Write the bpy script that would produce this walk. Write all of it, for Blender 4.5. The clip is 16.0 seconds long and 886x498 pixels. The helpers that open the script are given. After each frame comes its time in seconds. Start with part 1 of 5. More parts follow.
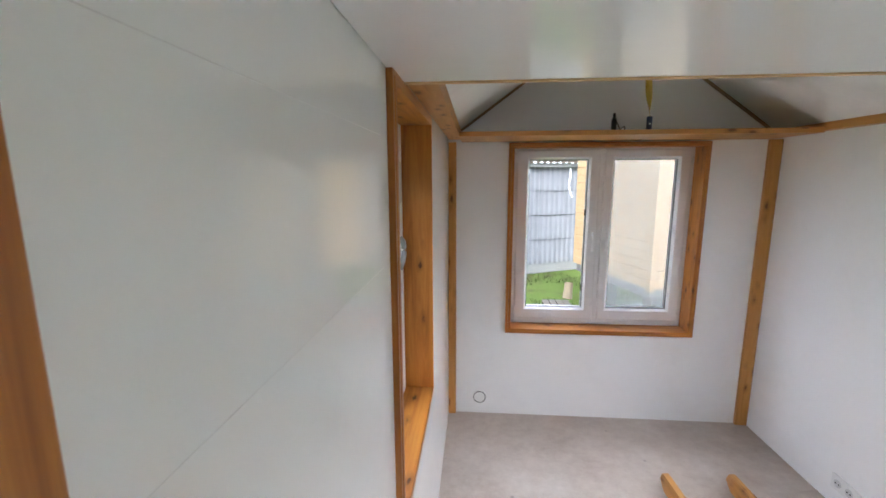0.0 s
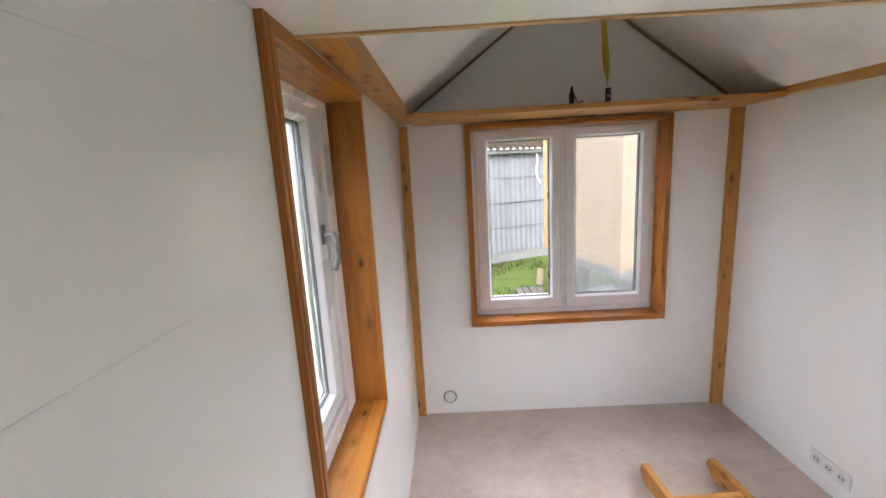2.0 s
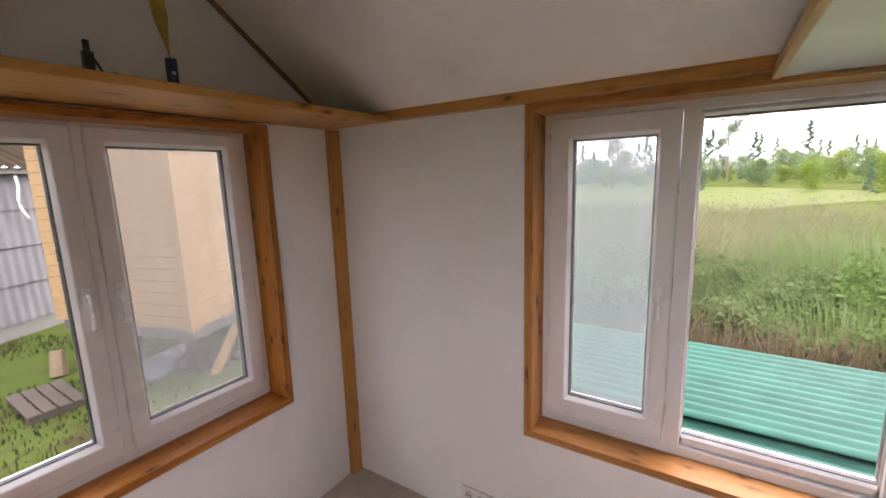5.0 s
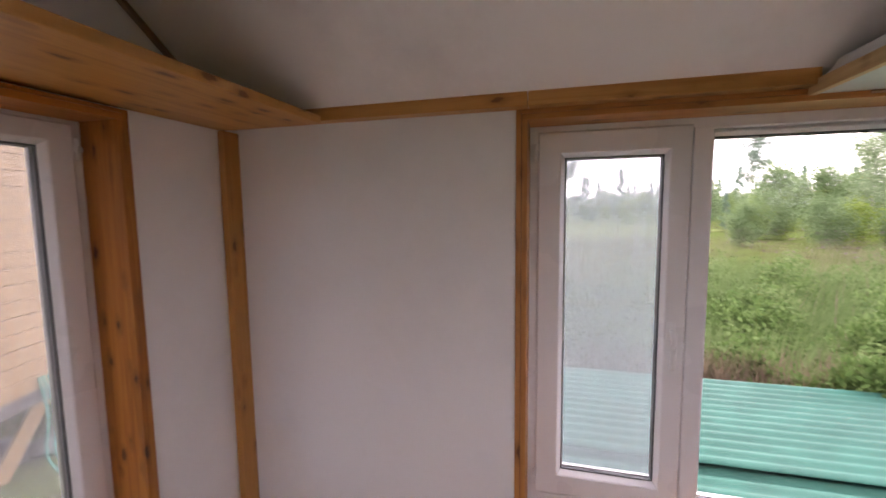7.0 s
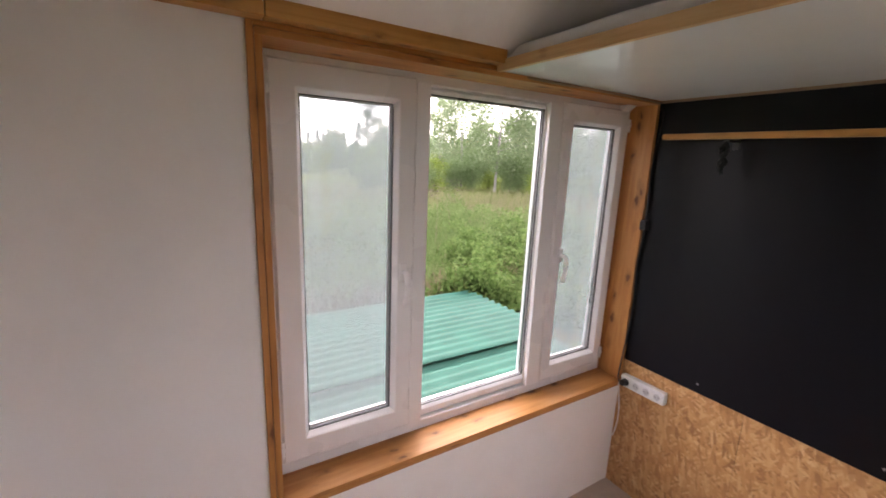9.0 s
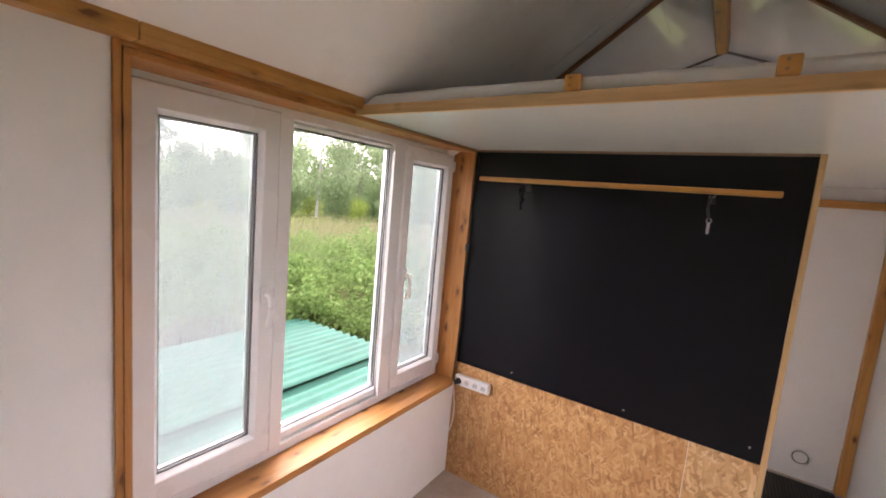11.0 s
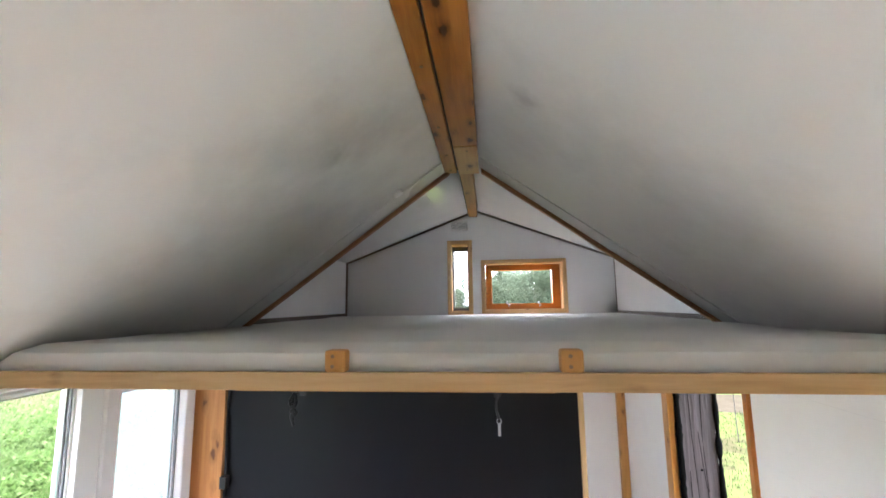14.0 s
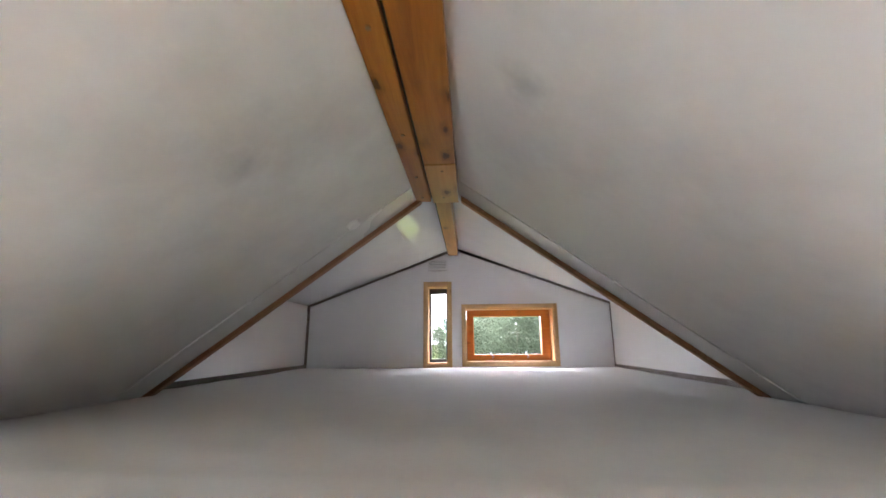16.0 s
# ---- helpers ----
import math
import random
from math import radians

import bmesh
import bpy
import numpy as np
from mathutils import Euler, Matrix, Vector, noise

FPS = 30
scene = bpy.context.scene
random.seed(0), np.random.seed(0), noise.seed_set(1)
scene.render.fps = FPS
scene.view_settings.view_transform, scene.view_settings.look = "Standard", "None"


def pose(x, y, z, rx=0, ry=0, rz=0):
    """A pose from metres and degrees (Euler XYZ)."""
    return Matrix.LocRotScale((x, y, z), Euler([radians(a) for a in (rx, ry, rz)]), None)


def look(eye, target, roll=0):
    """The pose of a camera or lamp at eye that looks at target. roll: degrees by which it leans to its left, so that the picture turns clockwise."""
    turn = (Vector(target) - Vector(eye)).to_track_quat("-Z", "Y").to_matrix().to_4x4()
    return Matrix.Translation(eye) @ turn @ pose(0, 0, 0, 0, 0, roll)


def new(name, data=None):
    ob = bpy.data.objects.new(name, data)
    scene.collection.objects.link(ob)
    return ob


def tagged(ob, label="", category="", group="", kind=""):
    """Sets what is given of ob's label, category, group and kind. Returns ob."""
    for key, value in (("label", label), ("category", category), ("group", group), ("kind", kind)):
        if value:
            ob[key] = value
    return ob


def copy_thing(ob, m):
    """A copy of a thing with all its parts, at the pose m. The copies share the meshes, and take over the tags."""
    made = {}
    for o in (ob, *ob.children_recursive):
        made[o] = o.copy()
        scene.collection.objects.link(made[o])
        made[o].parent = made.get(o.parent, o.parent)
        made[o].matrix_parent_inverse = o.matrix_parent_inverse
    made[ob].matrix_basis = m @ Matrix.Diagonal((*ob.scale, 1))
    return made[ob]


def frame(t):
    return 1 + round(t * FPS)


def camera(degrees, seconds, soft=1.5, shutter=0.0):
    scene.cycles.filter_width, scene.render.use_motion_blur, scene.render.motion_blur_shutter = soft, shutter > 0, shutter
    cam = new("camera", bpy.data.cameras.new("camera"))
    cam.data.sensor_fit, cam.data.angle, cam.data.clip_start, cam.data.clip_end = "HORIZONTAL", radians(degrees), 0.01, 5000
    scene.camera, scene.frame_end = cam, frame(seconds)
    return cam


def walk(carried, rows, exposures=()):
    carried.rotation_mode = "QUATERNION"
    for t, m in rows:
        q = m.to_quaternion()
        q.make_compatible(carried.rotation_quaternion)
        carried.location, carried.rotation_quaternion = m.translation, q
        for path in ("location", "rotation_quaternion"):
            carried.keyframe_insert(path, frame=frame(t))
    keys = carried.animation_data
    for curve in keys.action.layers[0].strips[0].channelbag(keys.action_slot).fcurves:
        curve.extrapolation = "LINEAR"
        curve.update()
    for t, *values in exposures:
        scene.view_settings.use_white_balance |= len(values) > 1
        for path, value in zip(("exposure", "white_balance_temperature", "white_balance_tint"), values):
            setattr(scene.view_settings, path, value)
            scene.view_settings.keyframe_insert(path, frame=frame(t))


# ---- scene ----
# The camera and its walk
cam = camera(93.5, 16.0, soft=1.6, shutter=0.3)
PATH = [
    (0, (0.03, 0.343, 1.787), (-0.129, 2.307, 1.446), -0.2),
    (0.5, (0.051, 0.374, 1.762), (-0.046, 2.34, 1.408), 0.5),
    (1, (0.095, 0.431, 1.753), (-0.144, 2.387, 1.409), -1.3),
    (1.5, (0.166, 0.505, 1.75), (-0.048, 2.463, 1.401), -3.5),
    (2, (0.134, 0.545, 1.748), (0.09, 2.508, 1.37), -3.2),
    (2.5, (0.073, 0.565, 1.761), (0.119, 2.529, 1.384), -2.6),
    (3, (0.184, 0.655, 1.731), (0.439, 2.606, 1.372), -3.3),
    (3.5, (0.293, 0.764, 1.709), (1.174, 2.518, 1.323), -2.6),
    (4, (0.307, 1.077, 1.715), (1.724, 2.423, 1.291), -1.6),
    (4.2, (0.313, 1.165, 1.736), (1.792, 2.438, 1.299), -1.5),
    (6.3, (0.481, 1.983, 1.765), (2.305, 2.794, 1.641), -0.5),
    (6.5, (0.513, 1.986, 1.742), (2.349, 2.771, 1.628), -0.0),
    (7, (0.612, 2.088, 1.725), (2.534, 2.605, 1.53), -0.7),
    (7.3, (0.621, 2.217, 1.712), (2.594, 2.457, 1.482), -0.2),
    (7.5, (0.637, 2.324, 1.744), (2.614, 2.331, 1.447), 0.1),
    (8, (0.668, 2.380, 1.733), (2.598, 1.968, 1.413), 1.2),
    (8.2, (0.715, 2.372, 1.727), (2.603, 1.81, 1.384), 1.5),
    (8.5, (0.776, 2.35, 1.727), (2.591, 1.596, 1.358), 1.7),
    (8.7, (0.789, 2.351, 1.717), (2.543, 1.475, 1.325), 1.9),
    (10.8, (0.741, 2.626, 1.733), (1.887, 1.016, 1.427), 5.0),
    (11, (0.732, 2.611, 1.725), (1.835, 0.961, 1.482), 5.1),
    (11.5, (0.738, 2.566, 1.769), (1.68, 0.805, 1.665), 5.6),
    (12, (0.738, 2.451, 1.864), (1.497, 0.602, 1.934), 4.9),
    (12.5, (0.763, 2.315, 1.977), (1.338, 0.41, 2.182), 3.5),
    (13, (0.768, 2.267, 2.054), (1.194, 0.331, 2.324), 1.8),
    (13.5, (0.807, 2.279, 2.123), (1.101, 0.323, 2.416), 0.5),
    (14, (0.827, 2.279, 2.183), (1.034, 0.307, 2.45), -0.8),
    (14.5, (0.825, 2.311, 2.196), (0.98, 0.34, 2.494), -1.8),
    (15, (0.849, 2.342, 2.252), (0.992, 0.374, 2.578), -1.4),
    (15.5, (0.841, 2.235, 2.259), (0.951, 0.277, 2.652), -1.5),
    (16, (0.82, 1.908, 2.265), (0.939, -0.038, 2.709), -0.4),
]
EXPOSURES = [(0, 3.78, 5880, 12), (1, 3.82, 6100, 16), (3, 3.72, 6400, 16), (3.5, 3.45, 6500, 15), (4, 3.12, 6950, 23), (6.4, 3.02, 6800, 28), (7, 2.96, 6780, 33), (7.6, 2.95, 6980, 34), (8.7, 3.06, 7050, 27),
             (11, 3.62, 7050, 27), (11.5, 3.84, 7000, 27), (12, 4.12, 6600, 29), (12.5, 4.32, 6200, 26), (13, 4.46, 6100, 21), (14.5, 4.58, 6050, 16), (15.2, 4.64, 6030, 15), (16, 4.78, 6150, 22)]
walk(cam, [(t, look(eye, target, roll)) for t, eye, target, roll in PATH], EXPOSURES)

# World and sun: a bright overcast summer day
world = bpy.data.worlds.new("overcast_sky")
scene.world = world
world.use_nodes = True
wn, wl = world.node_tree.nodes, world.node_tree.links
wn.clear()
sky = wn.new("ShaderNodeTexSky")
sky.sky_type, sky.sun_disc = "NISHITA", False
sky.sun_elevation, sky.sun_rotation = radians(48), radians(120)
sky.dust_density, sky.air_density = 4.0, 1.0
cloud_pos = wn.new("ShaderNodeTexCoord")
cloud_map = wn.new("ShaderNodeMapping")
cloud_map.inputs["Scale"].default_value = (1.5, 1.5, 5.0)
cloud = wn.new("ShaderNodeTexNoise")
cloud.inputs["Scale"].default_value, cloud.inputs["Detail"].default_value = 2.2, 6.0
cloud_ramp = wn.new("ShaderNodeValToRGB")
cloud_ramp.color_ramp.elements[0].position, cloud_ramp.color_ramp.elements[0].color = 0.3, (5.2, 5.7, 6.4, 1)
cloud_ramp.color_ramp.elements[1].position, cloud_ramp.color_ramp.elements[1].color = 0.7, (8.5, 8.6, 8.6, 1)
sky_mix = wn.new("ShaderNodeMix")
sky_mix.data_type = "RGBA"
sky_mix.inputs["Factor"].default_value = 0.8
backdrop_light = wn.new("ShaderNodeBackground")
backdrop_light.inputs["Strength"].default_value = 0.12
world_out = wn.new("ShaderNodeOutputWorld")
wl.new(cloud_pos.outputs["Generated"], cloud_map.inputs["Vector"])
wl.new(cloud_map.outputs["Vector"], cloud.inputs["Vector"])
wl.new(cloud.outputs["Fac"], cloud_ramp.inputs["Fac"])
wl.new(sky.outputs["Color"], sky_mix.inputs["A"])
wl.new(cloud_ramp.outputs["Color"], sky_mix.inputs["B"])
wl.new(sky_mix.outputs["Result"], backdrop_light.inputs["Color"])
wl.new(backdrop_light.outputs["Background"], world_out.inputs["Surface"])

sun = new("sun", bpy.data.lights.new("sun", "SUN"))
sun.data.energy, sun.data.angle, sun.data.color = 0.25, radians(60), (1.0, 0.97, 0.92)
sun.matrix_world = look((20, -11.5, 26), (0, 0, 0))


# ---- materials ----
def nodes_of(name):
    mat = bpy.data.materials.new(name)
    mat.use_nodes = True
    nt = mat.node_tree
    return mat, nt, nt.nodes["Principled BSDF"]


def coords(nt, scale=(1, 1, 1), rnd=0.0):
    """Object coordinates, scaled, and shifted at random from object to object."""
    tc, mp = nt.nodes.new("ShaderNodeTexCoord"), nt.nodes.new("ShaderNodeMapping")
    mp.inputs["Scale"].default_value = scale
    nt.links.new(tc.outputs["Object"], mp.inputs["Vector"])
    if rnd:
        info, mul = nt.nodes.new("ShaderNodeObjectInfo"), nt.nodes.new("ShaderNodeVectorMath")
        mul.operation = "SCALE"
        mul.inputs[0].default_value = (rnd, rnd * 1.7, rnd * 2.3)
        nt.links.new(info.outputs["Random"], mul.inputs["Scale"])
        nt.links.new(mul.outputs["Vector"], mp.inputs["Location"])
    return mp.outputs["Vector"]


def noise_tex(nt, vec, scale, detail=4.0, rough=0.55, dist=0.0):
    n = nt.nodes.new("ShaderNodeTexNoise")
    n.inputs["Scale"].default_value, n.inputs["Detail"].default_value = scale, detail
    n.inputs["Roughness"].default_value, n.inputs["Distortion"].default_value = rough, dist
    nt.links.new(vec, n.inputs["Vector"])
    return n.outputs["Fac"]


def ramp(nt, fac, *stops):
    r = nt.nodes.new("ShaderNodeValToRGB")
    while len(r.color_ramp.elements) < len(stops):
        r.color_ramp.elements.new(0.5)
    for e, (p, c) in zip(r.color_ramp.elements, stops):
        e.position, e.color = p, (*c, 1) if len(c) == 3 else c
    nt.links.new(fac, r.inputs["Fac"])
    return r.outputs["Color"]


def mixed(nt, a, b, fac, mode="MIX"):
    m = nt.nodes.new("ShaderNodeMix")
    m.data_type, m.blend_type = "RGBA", mode
    for v, k in ((a, "A"), (b, "B")):
        if isinstance(v, tuple):
            m.inputs[k].default_value = (*v, 1)
        else:
            nt.links.new(v, m.inputs[k])
    if isinstance(fac, (int, float)):
        m.inputs["Factor"].default_value = fac
    else:
        nt.links.new(fac, m.inputs["Factor"])
    return m.outputs["Result"]


def bumped(nt, bsdf, height, strength=0.2, dist=0.002):
    b = nt.nodes.new("ShaderNodeBump")
    b.inputs["Strength"].default_value, b.inputs["Distance"].default_value = strength, dist
    nt.links.new(height, b.inputs["Height"])
    nt.links.new(b.outputs["Normal"], bsdf.inputs["Normal"])


def plain(name, col, rough=0.5, metal=0.0, var=0.12, scale=14.0, bump=0.08, dist=0.001, stretch=(1, 1, 1), spec=0.5):
    """A painted, plastic or metal surface with faint blotches, grain and relief."""
    mat, nt, b = nodes_of(name)
    v = coords(nt, stretch, 3.0)
    n1, n2 = noise_tex(nt, v, scale), noise_tex(nt, v, scale * 0.15, 3.0)
    dark = tuple(c * (1 - var) for c in col)
    c = mixed(nt, ramp(nt, n1, (0.3, dark), (0.7, col)), ramp(nt, n2, (0.35, dark), (0.65, col)), 0.5)
    nt.links.new(c, b.inputs["Base Color"])
    rr = ramp(nt, n2, (0.3, (rough * 0.85,) * 3), (0.7, (min(1, rough * 1.2),) * 3))
    nt.links.new(rr, b.inputs["Roughness"])
    b.inputs["Metallic"].default_value = metal
    b.inputs["Specular IOR Level"].default_value = spec
    bumped(nt, b, n1, bump, dist)
    return mat


def pine(name, axis, light, mid, dark, rough=0.35, knots=1.0):
    """Sawn or varnished pine whose grain runs along an axis (0, 1 or 2)."""
    mat, nt, b = nodes_of(name)
    st = [9.0, 9.0, 9.0]
    st[axis] = 0.55
    v = coords(nt, tuple(st), 9.0)
    grain = noise_tex(nt, v, 2.6, 5.0, 0.6, 1.2)
    fine = noise_tex(nt, v, 17.0, 4.0, 0.65, 0.3)
    big = noise_tex(nt, coords(nt, (1, 1, 1), 5.0), 2.5, 3.0)
    col = ramp(nt, grain, (0.25, dark), (0.45, mid), (0.62, light), (0.8, mid))
    col = mixed(nt, col, ramp(nt, fine, (0.35, mid), (0.65, light)), 0.25)
    col = mixed(nt, col, mid, ramp(nt, big, (0.35, (0, 0, 0)), (0.75, (0.35, 0.35, 0.35))))
    ks = [19.0, 19.0, 19.0]
    ks[axis] = 8.5
    vo = nt.nodes.new("ShaderNodeTexVoronoi")
    vo.inputs["Scale"].default_value = 1.0
    kv, bent = coords(nt, tuple(ks), 7.0), nt.nodes.new("ShaderNodeVectorMath")
    wob = nt.nodes.new("ShaderNodeTexNoise")
    wob.inputs["Scale"].default_value, wob.inputs["Detail"].default_value = 4.0, 3.0
    nt.links.new(kv, wob.inputs["Vector"])
    bent.operation = "MULTIPLY_ADD"
    bent.inputs[1].default_value = (0.28, 0.28, 0.28)
    nt.links.new(wob.outputs["Color"], bent.inputs[0])
    nt.links.new(kv, bent.inputs[2])
    nt.links.new(bent.outputs["Vector"], vo.inputs["Vector"])
    kn = ramp(nt, vo.outputs["Distance"], (0.0, (1, 1, 1)), (0.085 * knots, (0.9, 0.9, 0.9)), (0.125 * knots, (0.35, 0.35, 0.35)), (0.26 * knots, (0, 0, 0)))
    sep = nt.nodes.new("ShaderNodeSeparateColor")
    nt.links.new(vo.outputs["Color"], sep.inputs["Color"])
    few = ramp(nt, sep.outputs["Red"], (0.47, (0, 0, 0)), (0.49, (1, 1, 1)))
    kn = mixed(nt, kn, few, 1.0, "MULTIPLY")
    col = mixed(nt, col, tuple(c * k for c, k in zip(dark, (0.42, 0.36, 0.36))), kn)
    nt.links.new(col, b.inputs["Base Color"])
    b.inputs["Roughness"].default_value = rough
    bumped(nt, b, fine, 0.15, 0.0015)
    return mat


def panel_white(name, col, rough, wave=0.05, smudge=0.07, stains=()):
    """Laminated sandwich panel: white, slightly wavy and glossy, a little soiled; stains are grey-brown patches (x, y,
    z, radius, strength).
    """
    mat, nt, b = nodes_of(name)
    v = coords(nt)
    w = noise_tex(nt, v, 3.0, 2.0)
    soil = noise_tex(nt, v, 1.3, 6.0, 0.65)
    fine = noise_tex(nt, v, 90.0, 2.0)
    c = ramp(nt, soil, (0.28, tuple(x * (1 - smudge) for x in col)), (0.5, col))
    speck = noise_tex(nt, v, 26.0, 3.0, 0.8)
    c = mixed(nt, c, tuple(x * 0.72 for x in col), ramp(nt, speck, (0.76, (0, 0, 0)), (0.82, (0.5, 0.5, 0.5))))
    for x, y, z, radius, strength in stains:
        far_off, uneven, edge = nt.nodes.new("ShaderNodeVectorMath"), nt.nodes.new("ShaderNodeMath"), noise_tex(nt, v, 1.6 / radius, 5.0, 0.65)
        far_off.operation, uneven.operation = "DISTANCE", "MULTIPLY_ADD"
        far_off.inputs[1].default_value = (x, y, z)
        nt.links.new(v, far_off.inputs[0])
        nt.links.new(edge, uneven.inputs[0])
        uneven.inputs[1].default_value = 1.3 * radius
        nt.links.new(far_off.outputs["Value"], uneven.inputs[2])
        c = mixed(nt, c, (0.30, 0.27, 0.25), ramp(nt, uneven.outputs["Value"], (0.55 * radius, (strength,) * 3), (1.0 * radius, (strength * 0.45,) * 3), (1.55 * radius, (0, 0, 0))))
    nt.links.new(c, b.inputs["Base Color"])
    nt.links.new(ramp(nt, soil, (0.3, (rough * 1.25,) * 3), (0.7, (rough * 0.9,) * 3)), b.inputs["Roughness"])
    h = mixed(nt, w, fine, 0.02)
    bumped(nt, b, h, wave, 0.02)
    return mat


def glass_mat(name, tint=(1, 1, 1)):
    mat, nt, b = nodes_of(name)
    nt.nodes.remove(b)
    tr, gl, mx = nt.nodes.new("ShaderNodeBsdfTransparent"), nt.nodes.new("ShaderNodeBsdfGlossy"), nt.nodes.new("ShaderNodeMixShader")
    fr, pw, sc = nt.nodes.new("ShaderNodeLayerWeight"), nt.nodes.new("ShaderNodeMath"), nt.nodes.new("ShaderNodeMath")
    pw.operation, sc.operation = "POWER", "MULTIPLY_ADD"
    pw.inputs[1].default_value, sc.inputs[1].default_value, sc.inputs[2].default_value = 4.0, 0.4, 0.008
    nt.links.new(fr.outputs["Facing"], pw.inputs[0])
    nt.links.new(pw.outputs["Value"], sc.inputs[0])
    tr.inputs["Color"].default_value = (*tint, 1)
    gl.inputs["Roughness"].default_value = 0.02
    nt.links.new(sc.outputs["Value"], mx.inputs["Fac"])
    nt.links.new(tr.outputs["BSDF"], mx.inputs[1])
    nt.links.new(gl.outputs["BSDF"], mx.inputs[2])
    nt.links.new(mx.outputs["Shader"], nt.nodes["Material Output"].inputs["Surface"])
    return mat


def screen_mat(name, cover, col):
    """Fine fly-screen mesh: part open, part pale thread that scatters the daylight."""
    mat, nt, b = nodes_of(name)
    nt.nodes.remove(b)
    tr, tl, df = nt.nodes.new("ShaderNodeBsdfTransparent"), nt.nodes.new("ShaderNodeBsdfTranslucent"), nt.nodes.new("ShaderNodeBsdfDiffuse")
    m1, m2 = nt.nodes.new("ShaderNodeMixShader"), nt.nodes.new("ShaderNodeMixShader")
    tl.inputs["Color"].default_value = df.inputs["Color"].default_value = (*col, 1)
    m1.inputs["Fac"].default_value = 0.35
    nt.links.new(tl.outputs["BSDF"], m1.inputs[1])
    nt.links.new(df.outputs["BSDF"], m1.inputs[2])
    m2.inputs["Fac"].default_value = cover
    nt.links.new(tr.outputs["BSDF"], m2.inputs[1])
    nt.links.new(m1.outputs["Shader"], m2.inputs[2])
    nt.links.new(m2.outputs["Shader"], nt.nodes["Material Output"].inputs["Surface"])
    return mat


def foliage(name, a, c, d, rough=0.6):
    """Leaves or grass: colour differs from leaf to leaf, and a little light comes through."""
    mat, nt, b = nodes_of(name)
    geo = nt.nodes.new("ShaderNodeNewGeometry")
    col = ramp(nt, geo.outputs["Random Per Island"], (0.0, a), (0.5, c), (1.0, d))
    big = noise_tex(nt, coords(nt, (1, 1, 1), 4.0), 0.6, 3.0)
    col = mixed(nt, col, a, ramp(nt, big, (0.35, (0.6, 0.6, 0.6)), (0.65, (0, 0, 0))))
    nt.links.new(col, b.inputs["Base Color"])
    b.inputs["Roughness"].default_value = rough
    b.inputs["Specular IOR Level"].default_value = 0.04
    tl, mx = nt.nodes.new("ShaderNodeBsdfTranslucent"), nt.nodes.new("ShaderNodeMixShader")
    mx.inputs["Fac"].default_value = 0.38
    nt.links.new(col, tl.inputs["Color"])
    nt.links.new(b.outputs["BSDF"], mx.inputs[1])
    nt.links.new(tl.outputs["BSDF"], mx.inputs[2])
    nt.links.new(mx.outputs["Shader"], nt.nodes["Material Output"].inputs["Surface"])
    return mat


def osb_mat(name, density=1.0, tone=1.0):
    """Oriented strand board: pale and dark flakes pressed in two directions."""
    mat, nt, b = nodes_of(name)
    tc = nt.nodes.new("ShaderNodeTexCoord")
    layers = []
    for k, (rot, st) in enumerate(((25, (16, 16, 62)), (-50, (20, 20, 70)), (80, (14, 14, 55)))):
        turn = nt.nodes.new("ShaderNodeMapping")
        turn.inputs["Rotation"].default_value = (0, radians(rot), 0)
        mp = nt.nodes.new("ShaderNodeMapping")
        mp.inputs["Scale"].default_value = tuple(c * density for c in st)
        mp.inputs["Location"].default_value = (k * 3.1, 0, k * 1.7)
        nt.links.new(tc.outputs["Object"], turn.inputs["Vector"])
        nt.links.new(turn.outputs["Vector"], mp.inputs["Vector"])
        vo = nt.nodes.new("ShaderNodeTexVoronoi")
        vo.inputs["Scale"].default_value = 1.0
        nt.links.new(mp.outputs["Vector"], vo.inputs["Vector"])
        sp = nt.nodes.new("ShaderNodeSeparateColor")
        nt.links.new(vo.outputs["Color"], sp.inputs["Color"])
        layers.append((sp.outputs["Red"], sp.outputs["Green"], vo.outputs["Distance"]))
    pal = ((0.0, (0.28, 0.115, 0.035)), (0.35, (0.50, 0.24, 0.085)), (0.7, (0.62, 0.34, 0.14)), (1.0, (0.74, 0.48, 0.24)))
    pal = tuple((p, (min(0.9, c[0] * tone), min(0.9, c[1] * tone * tone), min(0.9, c[2] * tone * tone * tone))) for p, c in pal)
    col = ramp(nt, layers[0][0], *pal)
    for red, green, _ in layers[1:]:
        col = mixed(nt, col, ramp(nt, red, *pal), ramp(nt, green, (0.45, (0, 0, 0)), (0.55, (0.9, 0.9, 0.9))))
    blot = noise_tex(nt, coords(nt), 5.0, 3.0)
    col = mixed(nt, col, pal[1][1], ramp(nt, blot, (0.3, (0.55, 0.55, 0.55)), (0.7, (0.15, 0.15, 0.15))))
    nt.links.new(col, b.inputs["Base Color"])
    b.inputs["Roughness"].default_value = 0.5
    bumped(nt, b, layers[0][0], 0.25, 0.001)
    return mat


